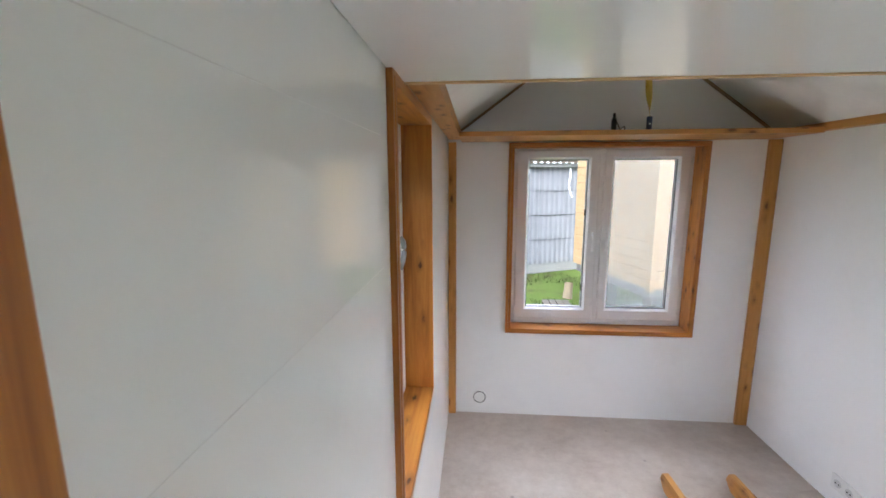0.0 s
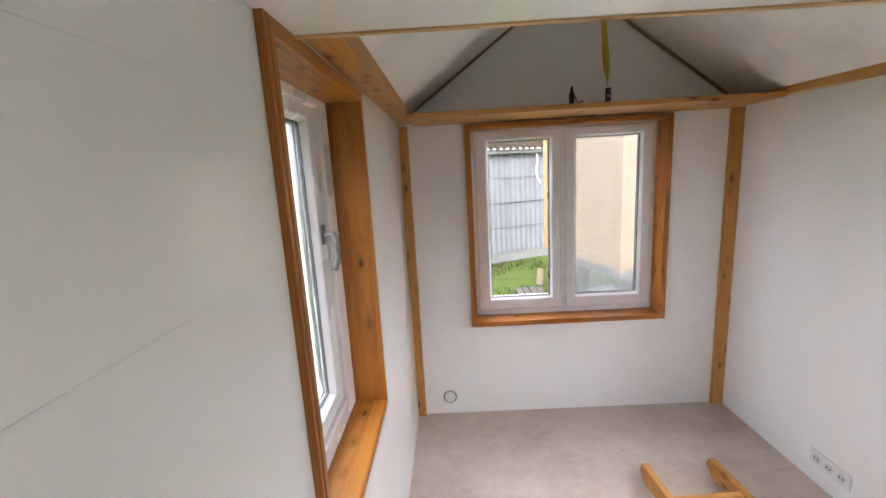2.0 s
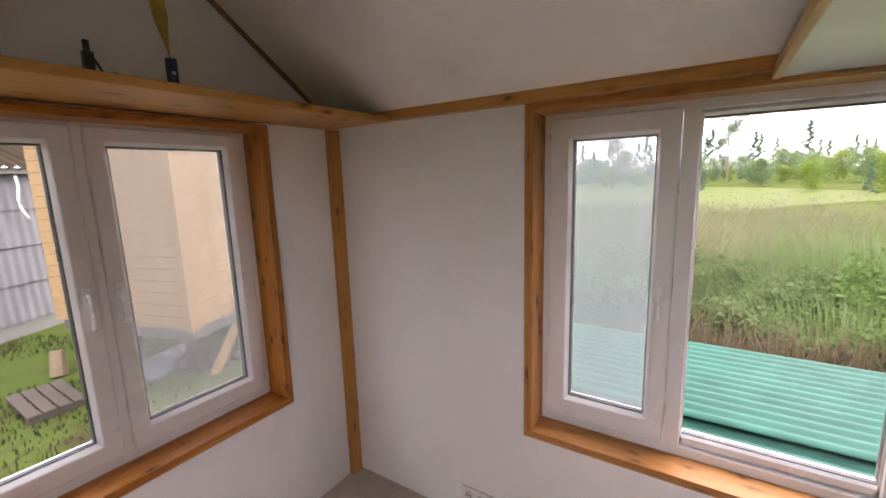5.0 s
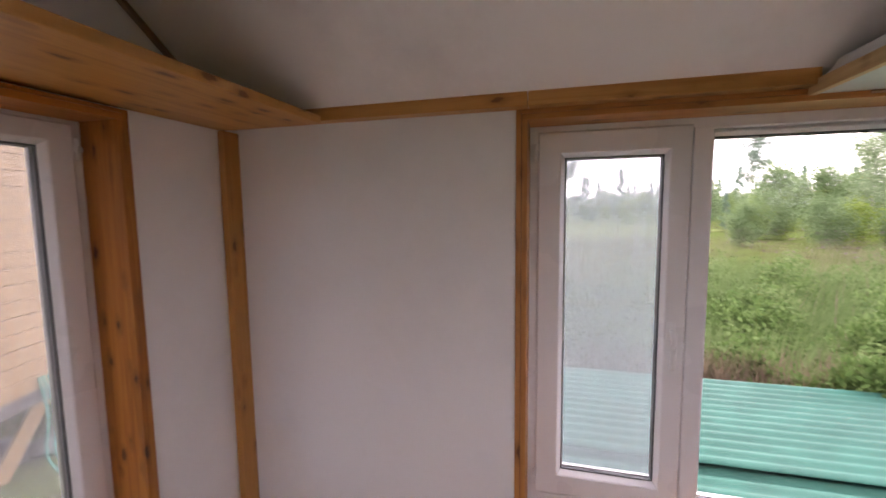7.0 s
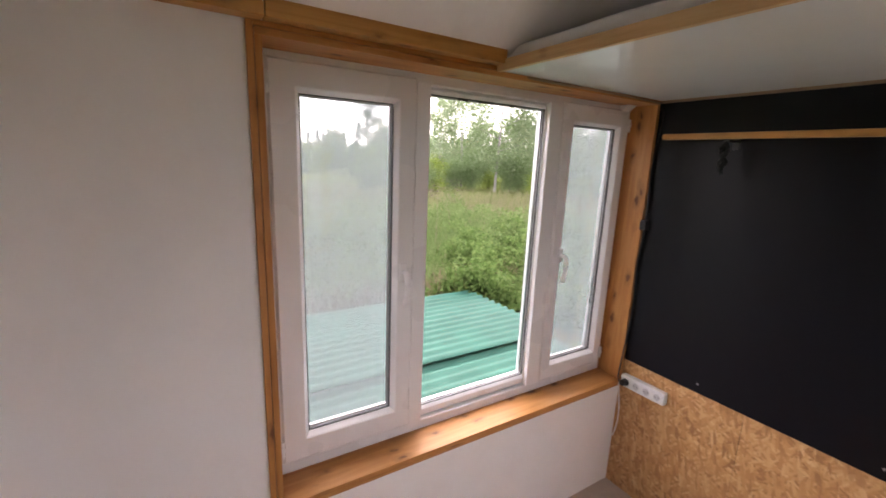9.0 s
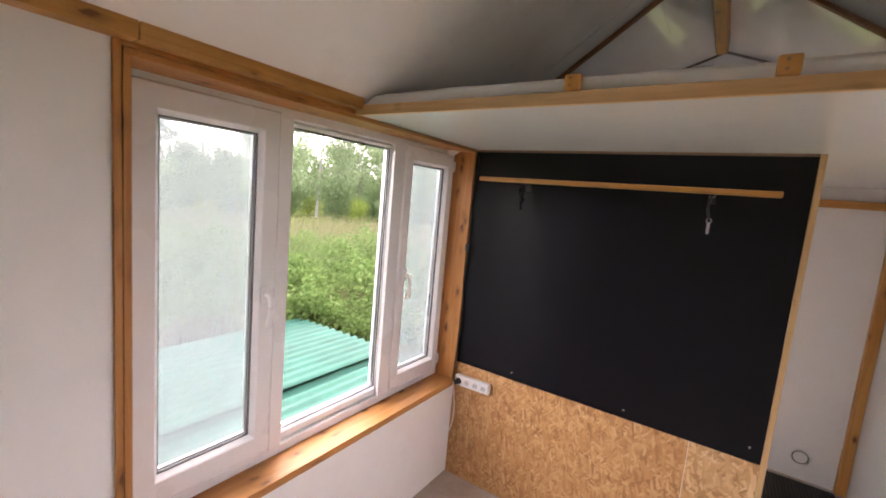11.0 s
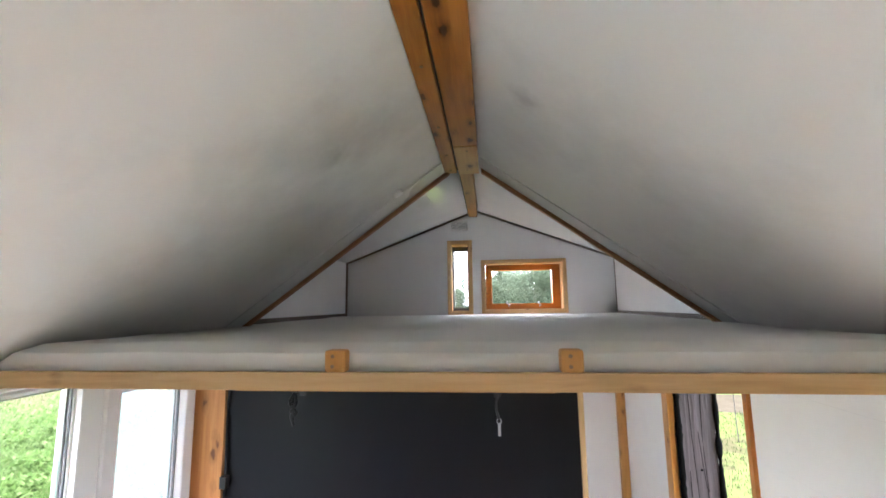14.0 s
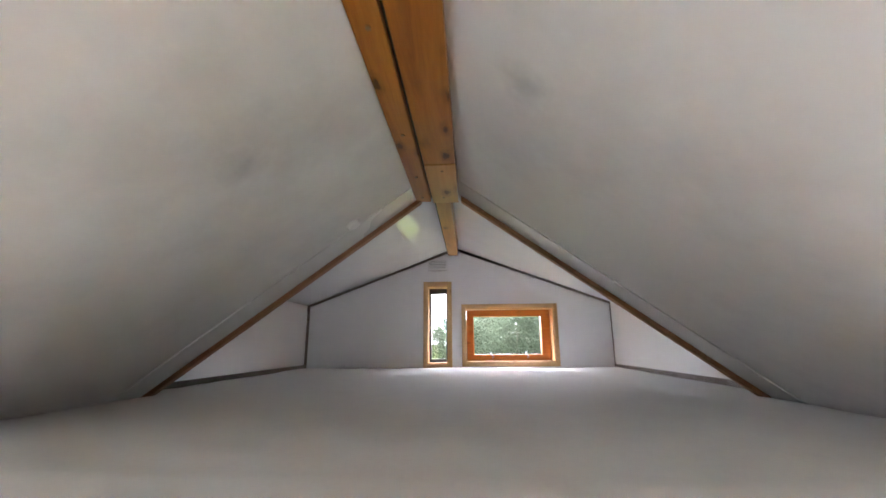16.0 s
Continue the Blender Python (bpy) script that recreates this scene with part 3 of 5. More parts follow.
ceiling_loft = {}
for sgn, nm in ((1, "east"), (-1, "west")):
    xe = XM + sgn * (XE - XM + 0.02)
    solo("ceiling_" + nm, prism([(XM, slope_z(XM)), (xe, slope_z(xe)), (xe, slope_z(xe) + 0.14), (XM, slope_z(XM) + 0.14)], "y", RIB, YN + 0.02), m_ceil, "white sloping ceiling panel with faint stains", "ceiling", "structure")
    ceiling_loft[nm] = solo("ceiling_loft_" + nm, prism([(XM, dormer_z(XM)), (xe, dormer_z(xe)), (xe, dormer_z(xe) + 0.1), (XM, dormer_z(XM) + 0.1)], "y", YS - 0.02, RIB + 0.06), m_gloss, "glossy white low-pitched ceiling panel over the loft", "ceiling", "structure")
    xo = XM + sgn * (XE - XM + 0.34)
    solo("roof_" + nm, prism([(XM, 3.03), (xo, 2.18), (xo, 2.20), (XM, 3.06)], "y", RIB + 0.06, YN + 0.4), m_bead, "dark grey metal roof", "roof", "structure")
    solo("roof_loft_" + nm, prism([(XM, 3.06), (xo, 2.66), (xo, 2.70), (XM, 3.10)], "y", YS - 0.4, RIB + 0.06), m_bead, "dark grey metal roof over the loft", "roof", "structure")
    xi = XM + sgn * (XE - XM + 0.2)
    solo("wall_dormer_" + nm, prism([(XM, slope_z(XM) + 0.02), (xi, slope_z(xi) + 0.02), (xi, dormer_z(xi) + 0.02), (XM, dormer_z(XM) + 0.02)], "y", RIB + 0.002, RIB + 0.06), m_wall, "white cheek panel above the steep ceiling", "wall", "structure")
    # edge strip of the steep ceiling, and the white cover strip beside it
    xa, xb = XM + sgn * 0.07, XM + sgn * 1.06
    solo("trim_rib_" + nm, prism([(xa, slope_z(xa) - 0.022), (xb, slope_z(xb) - 0.022), (xb, slope_z(xb)), (xa, slope_z(xa))], "y", RIB - 0.012, RIB + 0.014), m_rib, "red-brown wooden edge strip along the ceiling", "trim", "structure")
    solo("trim_cover_" + nm, prism([(xa, slope_z(xa) - 0.005), (xb, slope_z(xb) - 0.005), (xb, slope_z(xb)), (xa, slope_z(xa))], "y", RIB + 0.016, RIB + 0.135), m_white, "white cover strip along the ceiling's edge", "trim", "structure")
    # sealing strips where the gables meet the ceilings
    xc = XM + sgn * 1.05
    solo("trim_gable_" + nm, prism([(XM, slope_z(XM) - 0.018), (xc, slope_z(xc) - 0.018), (xc, slope_z(xc)), (XM, slope_z(XM))], "y", YN - 0.018, YN), m_strip, "brown sealing strip in the gable's corner", "trim", "structure")
    xd = XM + sgn * (XE - XM)
    solo("trim_loft_" + nm, prism([(XM, dormer_z(XM) - 0.014), (xd, dormer_z(xd) - 0.014), (xd, dormer_z(xd)), (XM, dormer_z(XM))], "y", YS, YS + 0.014), m_seal, "grey-brown sealing strip in the loft's corner", "trim", "structure")
    solo("trim_corner_" + nm, box(min(xd, xd - sgn * 0.014), max(xd, xd - sgn * 0.014), YS, YS + 0.014, 2.09, 2.543), m_seal, "grey-brown sealing strip in the loft's corner", "trim", "structure")
    solo("trim_side_" + nm, box(min(xd, xd - sgn * 0.012), max(xd, xd - sgn * 0.012), YS + 0.014, RIB, 2.10, 2.125), m_seal, "grey-brown sealing strip above the mattress", "trim", "structure")


def ridge():
    """Twin ridge boards with a dark gap, and the thinner beam over the loft."""
    b = thing("ridge_beam", (XM, 1.9, 2.735), "varnished pine twin ridge beam with dark gap", "beam")
    part("board", box(XM + 0.036, XM + 0.088, RIB + 0.0, YN, 2.755, 2.86, 0.003), pine_amber[1], b)
    part("board", box(XM - 0.060, XM + 0.028, RIB + 0.0, YN, 2.753, 2.86, 0.003), pine_amber[1], b)
    part("end_board", box(XM - 0.061, XM + 0.0275, RIB + 0.002, RIB + 0.32, 2.7495, 2.7525, 0.001), pine_honey[1], b, "pale raw pine patch board")
    # Dark filler strip, its colour stands in for the gap's shade.
    part("gap", box(XM + 0.0285, XM + 0.0355, RIB + 0.001, YN, 2.77, 2.82), m_hole_shade, b, "dark filler strip for the shaded gap between the boards")
    for y in (0.56, 0.74, 1.0, 1.35, 1.8):
        part("screw", cyl((XM + 0.061, y, 2.753), (XM + 0.061, y, 2.756), 0.005, seg=8), m_strip, b)
    for x, y in ((-0.012, 0.57), (-0.034, 0.62), (-0.020, 0.79)):
        part("screw", cyl((XM + x, y, 2.7485), (XM + x, y, 2.7505), 0.004, seg=8), m_strip, b)
    c = thing("loft_ridge_beam", (XM, -0.2, 2.81), "pine ridge beam over the loft", "beam")
    part("board", box(XM - 0.022, XM + 0.04, YS + 0.30, RIB, 2.838, 2.95, 0.003), pine_amber[1], c)
    # Dark strip painting the shade of the gap next to the beam.
    part("shim", box(XM + 0.0405, XM + 0.046, YS + 0.31, RIB, 2.846, 2.95), m_hole_shade, c, "dark strip for the shaded gap beside the beam")
    part("joint", prism([(1.183, dormer_z(1.183) - 0.0015), (1.187, dormer_z(1.187) - 0.0015), (1.187, dormer_z(1.187) + 0.004), (1.183, dormer_z(1.183) + 0.004)], "y", -0.41, 0.10), m_seam, ceiling_loft["east"])


ridge()

# ---- windows ----
def handle(side, u, v, w, parent, mat, length=0.12):
    a = part("handle", wbox(side, u - 0.014, u + 0.014, v - 0.032, v + 0.032, w - 0.008, w, 0.003), mat, parent, "window handle")
    bm = bmesh.new()
    add_cyl(bm, on(side, u, v, w - 0.008), on(side, u, v, w - 0.031), 0.008, seg=10)
    part("spindle", bm, mat, a)
    part("lever", tube(arc([on(side, u, v + 0.004, w - 0.030), on(side, u, v - 0.02, w - 0.044), on(side, u, v - length * 0.6, w - 0.044), on(side, u, v - length, w - 0.030)], 5), 0.0105, 10), mat, a, smooth=True)


def sash(side, o, g, w, parent, screen=False, hinge=0, handle_at=None, handle_mat=None, name="sash"):
    """An opening casement: plastic frame o, glass g, front face at depth w."""
    e = 0.012
    s = part(name, loft(side, [(o[0], o[1], o[2], o[3], w + 0.065), (o[0], o[1], o[2], o[3], w + 0.006), (o[0] + 0.006, o[1] - 0.006, o[2] + 0.006, o[3] - 0.006, w),
                               (g[0] - e - 0.004, g[1] + e + 0.004, g[2] - e - 0.004, g[3] + e + 0.004, w), (g[0] - e, g[1] + e, g[2] - e, g[3] + e, w + 0.003),
                               (g[0], g[1], g[2], g[3], w + 0.022), (g[0], g[1], g[2], g[3], w + 0.065)]), m_pvc, parent, "white plastic casement")
    part("gasket", ring(side, (g[0] - 0.001, g[1] + 0.001, g[2] - 0.001, g[3] + 0.001), (g[0] + 0.004, g[1] - 0.004, g[2] + 0.004, g[3] - 0.004), w + 0.0225, w + 0.032, 0.001), m_bead, s, "dark rubber gasket")
    part("spacer", ring(side, (g[0], g[1], g[2], g[3]), (g[0] + 0.007, g[1] - 0.007, g[2] + 0.007, g[3] - 0.007), w + 0.040, w + 0.050, 0.001), m_steel, s, "grey pane spacer")
    p = part("pane", wbox(side, g[0], g[1], g[2], g[3], w + 0.034, w + 0.038), m_glass, s, "clear glass pane")
    p.visible_shadow = False
    if screen:
        p = part("fly_screen", wbox(side, o[0] + 0.01, o[1] - 0.01, o[2] + 0.01, o[3] - 0.01, w + 0.085, w + 0.087), m_screen_thin if side == "N" else m_screen, s, "hazy white fly screen")
        p.visible_shadow = False
    if hinge:
        u = o[0] - 0.004 if hinge < 0 else o[1] + 0.004
        for v in (o[2] + 0.06, o[3] - 0.07):
            part("hinge", box(*[c for ab in zip([a - 0.008 for a in on(side, u, v, w - 0.004)], [a + 0.008 for a in on(side, u, v, w - 0.004)]) for c in ab], 0.003), m_pvc, s)
            bm = bmesh.new()
            add_cyl(bm, on(side, u, v - 0.03, w - 0.004), on(side, u, v + 0.03, w - 0.004), 0.007, seg=8)
            part("hinge", bm, m_pvc, s)
    if handle_at:
        handle(side, handle_at[0], handle_at[1], w, s, handle_mat or m_handle)
    return s


def timber(side, hole, out, parent, depth, amber=True, sill=0.0, proud=0.014):
    """Pine lining of an opening and the casing round it; out is the casing's outer rectangle."""
    mats = pine_amber if amber else pine_caramel
    ax = 1 if side in "EW" else 0
    u0, u1, v0, v1 = hole
    t, lip, gap = 0.018, -proud - 0.002, 0.0018
    part("sill", wbox(side, u0, u1, v0, v0 + t, min(lip, -sill), depth, 0.002), mats[ax], parent, "varnished pine window sill")
    part("head", wbox(side, u0, u1, v1 - t, v1, lip, depth, 0.001), mats[ax], parent)
    part("jamb", wbox(side, u0, u0 + t, v0 + t, v1 - t, lip, depth, 0.001), mats[2], parent)
    part("jamb", wbox(side, u1 - t, u1, v0 + t, v1 - t, lip, depth, 0.001), mats[2], parent)
    a, b, c, d = out
    # Dark strip that paints the shadow in the gap between lining and casing.
    part("joint", ring(side, (u0 - gap, u1 + gap, v0 - gap, v1 + gap), (u0 - 0.0002, u1 + 0.0002, v0 - 0.0002, v1 + 0.0002), -proud * 0.5, -0.0005, 0.0001), m_shadow_gap, parent, "dark brown strip painting the shadow gap between lining and casing")
    part("casing", wbox(side, a, u0 - gap, c, d, -proud, 0.0005, 0.002), mats[2], parent)
    part("casing", wbox(side, u1 + gap, b, c, d, -proud, 0.0005, 0.002), mats[2], parent)
    part("casing", wbox(side, u0 - gap, u1 + gap, v1 + gap, d, -proud, 0.0005, 0.002), mats[ax], parent)
    part("casing", wbox(side, u0 - gap, u1 + gap, c, v0 - gap, -proud, 0.0005, 0.002), mats[ax], parent)


def window_east():
    w = thing("window_1", on("E", 1.34, 0.6, 0.1), "three-part white plastic window in pine casing", "window", kind="structure")
    timber("E", E_HOLE, (0.4715, 2.212, 0.586, 2.0335), w, 0.125, amber=False, sill=0.012)
    part("window_frame", ring("E", (0.476, 2.192, 0.604, 2.017), (0.535, 2.125, 0.660, 1.965), 0.125, 0.20), m_pvc, w)
    for a, b in ((0.950, 1.030), (1.609, 1.665)):
        part("mullion", wbox("E", a, b, 0.655, 1.97, 0.120, 0.188, 0.004), m_pvc, w)
    sash("E", (1.668, 2.148, 0.668, 1.980), (1.745, 2.057, 0.757, 1.892), 0.112, w, True, 1, (1.712, 1.31))
    sash("E", (0.515, 0.948, 0.668, 1.980), (0.577, 0.876, 0.750, 1.890), 0.112, w, True, -1, (0.898, 1.30))
    g = (1.030, 1.609, 0.704, 1.942)
    f = part("fixed_light", ring("E", (1.028, 1.611, 0.660, 1.965), g, 0.142, 0.198, 0.010), m_pvc, w)
    part("gasket", ring("E", (g[0] - 0.001, g[1] + 0.001, g[2] - 0.001, g[3] + 0.001), (g[0] + 0.004, g[1] - 0.004, g[2] + 0.004, g[3] - 0.004), 0.154, 0.160, 0.001), m_bead, f)
    part("spacer", ring("E", g, (g[0] + 0.007, g[1] - 0.007, g[2] + 0.007, g[3] - 0.007), 0.169, 0.179, 0.001), m_steel, f)
    part("pane", wbox("E", *g, 0.162, 0.166), m_glass, f, "clear glass pane").visible_shadow = False


def window_north():
    w = thing("window_2", on("N", 0.9, 0.68, 0.1), "two-part white plastic window in pine casing", "window", kind="structure")
    timber("N", N_HOLE, (0.246, 1.556, 0.663, 2.012), w, 0.104, proud=0.038)
    part("window_frame", ring("N", (0.266, 1.539, 0.681, 1.999), (0.345, 1.46, 0.765, 1.935), 0.104, 0.18), m_pvc, w)
    part("mullion", wbox("N", 0.893, 0.922, 0.76, 1.94, 0.104, 0.178, 0.003), m_pvc, w)
    sash("N", (0.315, 0.892, 0.735, 1.972), (0.403, 0.816, 0.82, 1.905), 0.094, w, False, -1, (0.858, 1.38))
    sash("N", (0.923, 1.500, 0.735, 1.972), (0.992, 1.420, 0.82, 1.905), 0.094, w, True, 1, (0.955, 1.38))


def window_west():
    w = thing("window_3", on("W", 1.65, 0.87, 0.1), "tall white plastic window in pine casing", "window", kind="structure")
    timber("W", W_HOLE, (1.275, 2.062, 0.842, 2.022), w, 0.105, sill=0.0, proud=0.016)
    part("window_frame", ring("W", (1.293, 2.045, 0.861, 2.005), (1.355, 1.940, 0.945, 1.962), 0.105, 0.18), m_pvc, w)
    sash("W", (1.33, 1.955, 0.93, 1.976), (1.42, 1.860, 1.01, 1.912), 0.125, w, False, 0, (1.905, 1.555), m_greyhandle)


def window_slit():
    w = thing("window_4", on("S", 1.06, 2.12, 0.1), "narrow slit window in raw pine casing", "window", kind="structure")
    mats = pine_raw
    u0, u1, v0, v1 = SLIT
    for nm, r, m in (("casing", (0.944, u0 + 0.004, 2.102, 2.706), 2), ("casing", (u1 - 0.004, 1.148, 2.102, 2.706), 2), ("casing", (u0 + 0.004, u1 - 0.004, v1 - 0.004, 2.706), 0), ("casing", (u0 + 0.004, u1 - 0.004, 2.102, v0 + 0.004), 0)):
        part(nm, wbox("S", *r, -0.014, 0.0005, 0.002), mats[m], w)
    for nm, r, m in (("jamb", (u0, u0 + 0.012, v0, v1), 2), ("jamb", (u1 - 0.012, u1, v0, v1), 2), ("head", (u0 + 0.012, u1 - 0.012, v1 - 0.012, v1), 0), ("sill", (u0 + 0.012, u1 - 0.012, v0, v0 + 0.012), 0)):
        part(nm, wbox("S", *r, 0.001, 0.15), mats[m], w)
    part("window_frame", ring("S", (u0 + 0.012, u1 - 0.012, v0 + 0.012, v1 - 0.012), (u0 + 0.026, u1 - 0.026, v0 + 0.035, v1 - 0.05), 0.12, 0.16, 0.002), m_bead, w, "grey metal window frame")
    part("pane", wbox("S", u0 + 0.026, u1 - 0.026, v0 + 0.035, v1 - 0.05, 0.138, 0.141), m_glass, w).visible_shadow = False


def window_awning():
    w = thing("window_5", on("S", 0.54, 2.13, 0.1), "small orange-stained awning window in raw pine casing", "window", kind="structure")
    u0, u1, v0, v1 = AWN
    mats = pine_raw
    for r, m in (((0.201, u0 + 0.004, 2.110, 2.540), 2), ((u1 - 0.004, 0.875, 2.110, 2.540), 2), ((u0 + 0.004, u1 - 0.004, v1 - 0.004, 2.540), 0), ((u0 + 0.004, u1 - 0.004, 2.110, v0 + 0.004), 0)):
        part("casing", wbox("S", *r, -0.014, 0.0005, 0.002), mats[m], w)
    for nm, r, m in (("jamb", (u0, u0 + 0.012, v0, v1), 2), ("jamb", (u1 - 0.012, u1, v0, v1), 2), ("head", (u0 + 0.012, u1 - 0.012, v1 - 0.012, v1), 0), ("sill", (u0 + 0.012, u1 - 0.012, v0, v0 + 0.012), 0)):
        part(nm, wbox("S", *r, 0.001, 0.12), mats[m], w)
    s = part("sash", ring("S", (u0 + 0.013, u1 - 0.013, v0 + 0.013, v1 - 0.013), (0.302, 0.788, 2.188, 2.458), 0.10, 0.15, 0.004), pine("orange_stained_pine", 0, (0.60, 0.22, 0.035), (0.50, 0.16, 0.02), (0.34, 0.09, 0.012)), w, "orange-stained wooden sash")
    part("pane", wbox("S", 0.302, 0.788, 2.188, 2.458, 0.124, 0.128), m_glass, s).visible_shadow = False
    for u in (0.41, 0.66):
        part("hook", tube(arc([on("S", u, 2.165, 0.098), on("S", u - 0.01, 2.175, 0.08), on("S", u + 0.012, 2.19, 0.075), on("S", u + 0.005, 2.205, 0.085)], 4), 0.004, 6), m_steel, s, "small steel hook", smooth=True)


window_east()
window_north()
window_west()
window_slit()
window_awning()


# ---- timber in the room ----
def bar(name, dims, mat, label, category="beam", group="", bevel=0.003):
    return solo(name, box(*dims, bevel), mat, label, category, group=group)


bar("corner_post", (XE - 0.080, XE - 0.001, YN - 0.028, YN - 0.001, 0.0, 2.02), pine_honey[2], "honey-coloured pine corner post", "post", "corner posts")
bar("corner_post", (XW + 0.001, XW + 0.055, YN - 0.028, YN - 0.001, 0.0, 2.02), pine_honey[2], "honey-coloured pine corner post", "post", "corner posts")
for y0, y1 in ((1.425, 2.172), (2.174, YN - 0.001)):
    bar("wall_plate", (XE - 0.056, XE - 0.001, y0, y1, 2.034, 2.098), pine_honey[1], "varnished pine rail along the wall's top", "beam", "wall plates")
bar("wall_plate", (XW + 0.001, XW + 0.088, 1.45, YN - 0.001, 2.040, 2.098), pine_honey[1], "varnished pine rail along the wall's top", "beam", "wall plates")
bar("shelf_board", (XW + 0.090, XE - 0.058, 2.88, YN - 0.001, 2.022, 2.050), pine_honey[0], "honey-coloured pine shelf board above the window", "shelf", bevel=0.004)


# ---- the loft ----
def loft_bed():
    d = thing("loft_deck", (XM, 0.2, 2.02), "white panel loft deck with pine front edge", "loft deck")
    part("underside", box(XW + 0.002, XE - 0.002, YS + 0.002, LOFT_Y - 0.004, 2.018, 2.046), m_gloss, d, "glossy white underside panel")
    part("front_edge", box(XW + 0.002, XE - 0.002, LOFT_Y - 0.004, LOFT_Y + 0.014, 2.014, 2.050, 0.002), pine_raw[0], d, "pale pine edge strip")
    for x in (1.139, 0.669):
        b = thing("stop_block", (x, LOFT_Y + 0.01, 2.05), "small raw pine block screwed to the loft edge", "block", "stop blocks")
        part("block", box(x - 0.022, x + 0.022, LOFT_Y - 0.012, LOFT_Y + 0.022, 2.0505, 2.095, 0.007), pine_honey[2], b)
        for z in (2.063, 2.083):
            part("screw", cyl((x + 0.004, LOFT_Y + 0.021, z), (x + 0.004, LOFT_Y + 0.0235, z), 0.004, seg=8), m_strip, b)
    # mattress: a rounded slab with soft waves
    nx, ny = 60, 70
    bm = bmesh.new()
    x0, x1, y0, y1 = XW + 0.012, XE - 0.012, YS + 0.016, LOFT_Y - 0.014
    top = []
    for i in range(nx + 1):
        row = []
        for j in range(ny + 1):
            x, y = x0 + (x1 - x0) * i / nx, y0 + (y1 - y0) * j / ny
            z = 2.104 + 0.006 * noise.noise((x * 2.2, y * 2.2, 0)) + 0.003 * noise.noise((x * 7, y * 7, 3))
            for e in (y - y0, y1 - y):
                if e < 0.03:
                    z -= 0.018 * (1 - e / 0.03) ** 2
            if y > RIB - 0.05:
                z = min(z, slope_z(x) - 0.006)
            row.append(bm.verts.new((x, y, max(z, 2.06))))
        top.append(row)
    for i in range(nx):
        for j in range(ny):
            bm.faces.new((top[i][j], top[i + 1][j], top[i + 1][j + 1], top[i][j + 1]))
    bed = thing("mattress", (XM, 0.2, 2.047), "thin white quilted mattress on the loft deck", "mattress")
    edge = [top[i][0] for i in range(nx + 1)] + [top[nx][j] for j in range(1, ny + 1)] + [top[i][ny] for i in range(nx - 1, -1, -1)] + [top[0][j] for j in range(ny - 1, 0, -1)]
    rim = [v.co.copy() for v in edge]
    part("top_panel", bm, m_mattress, bed, smooth=True, recalc=False)
    bm = bmesh.new()
    hi, lo = [bm.verts.new(c) for c in rim], [bm.verts.new((c.x, c.y, 2.047)) for c in rim]
    mid = [bm.verts.new((c.x + 0.004 * noise.noise((c.x * 9, c.y * 9, 1)), c.y + (0.010 + 0.004 * noise.noise((c.x * 5, c.y * 5, 2))) * (c.y > LOFT_Y - 0.05), c.z * 0.5 + 2.047 * 0.5)) for c in rim]
    for k in range(len(rim)):
        j = (k + 1) % len(rim)
        bm.faces.new((hi[k], mid[k], mid[j], hi[j]))
        bm.faces.new((mid[k], lo[k], lo[j], mid[j]))
    part("side_border", bm, m_mattress, bed, smooth=True)


loft_bed()


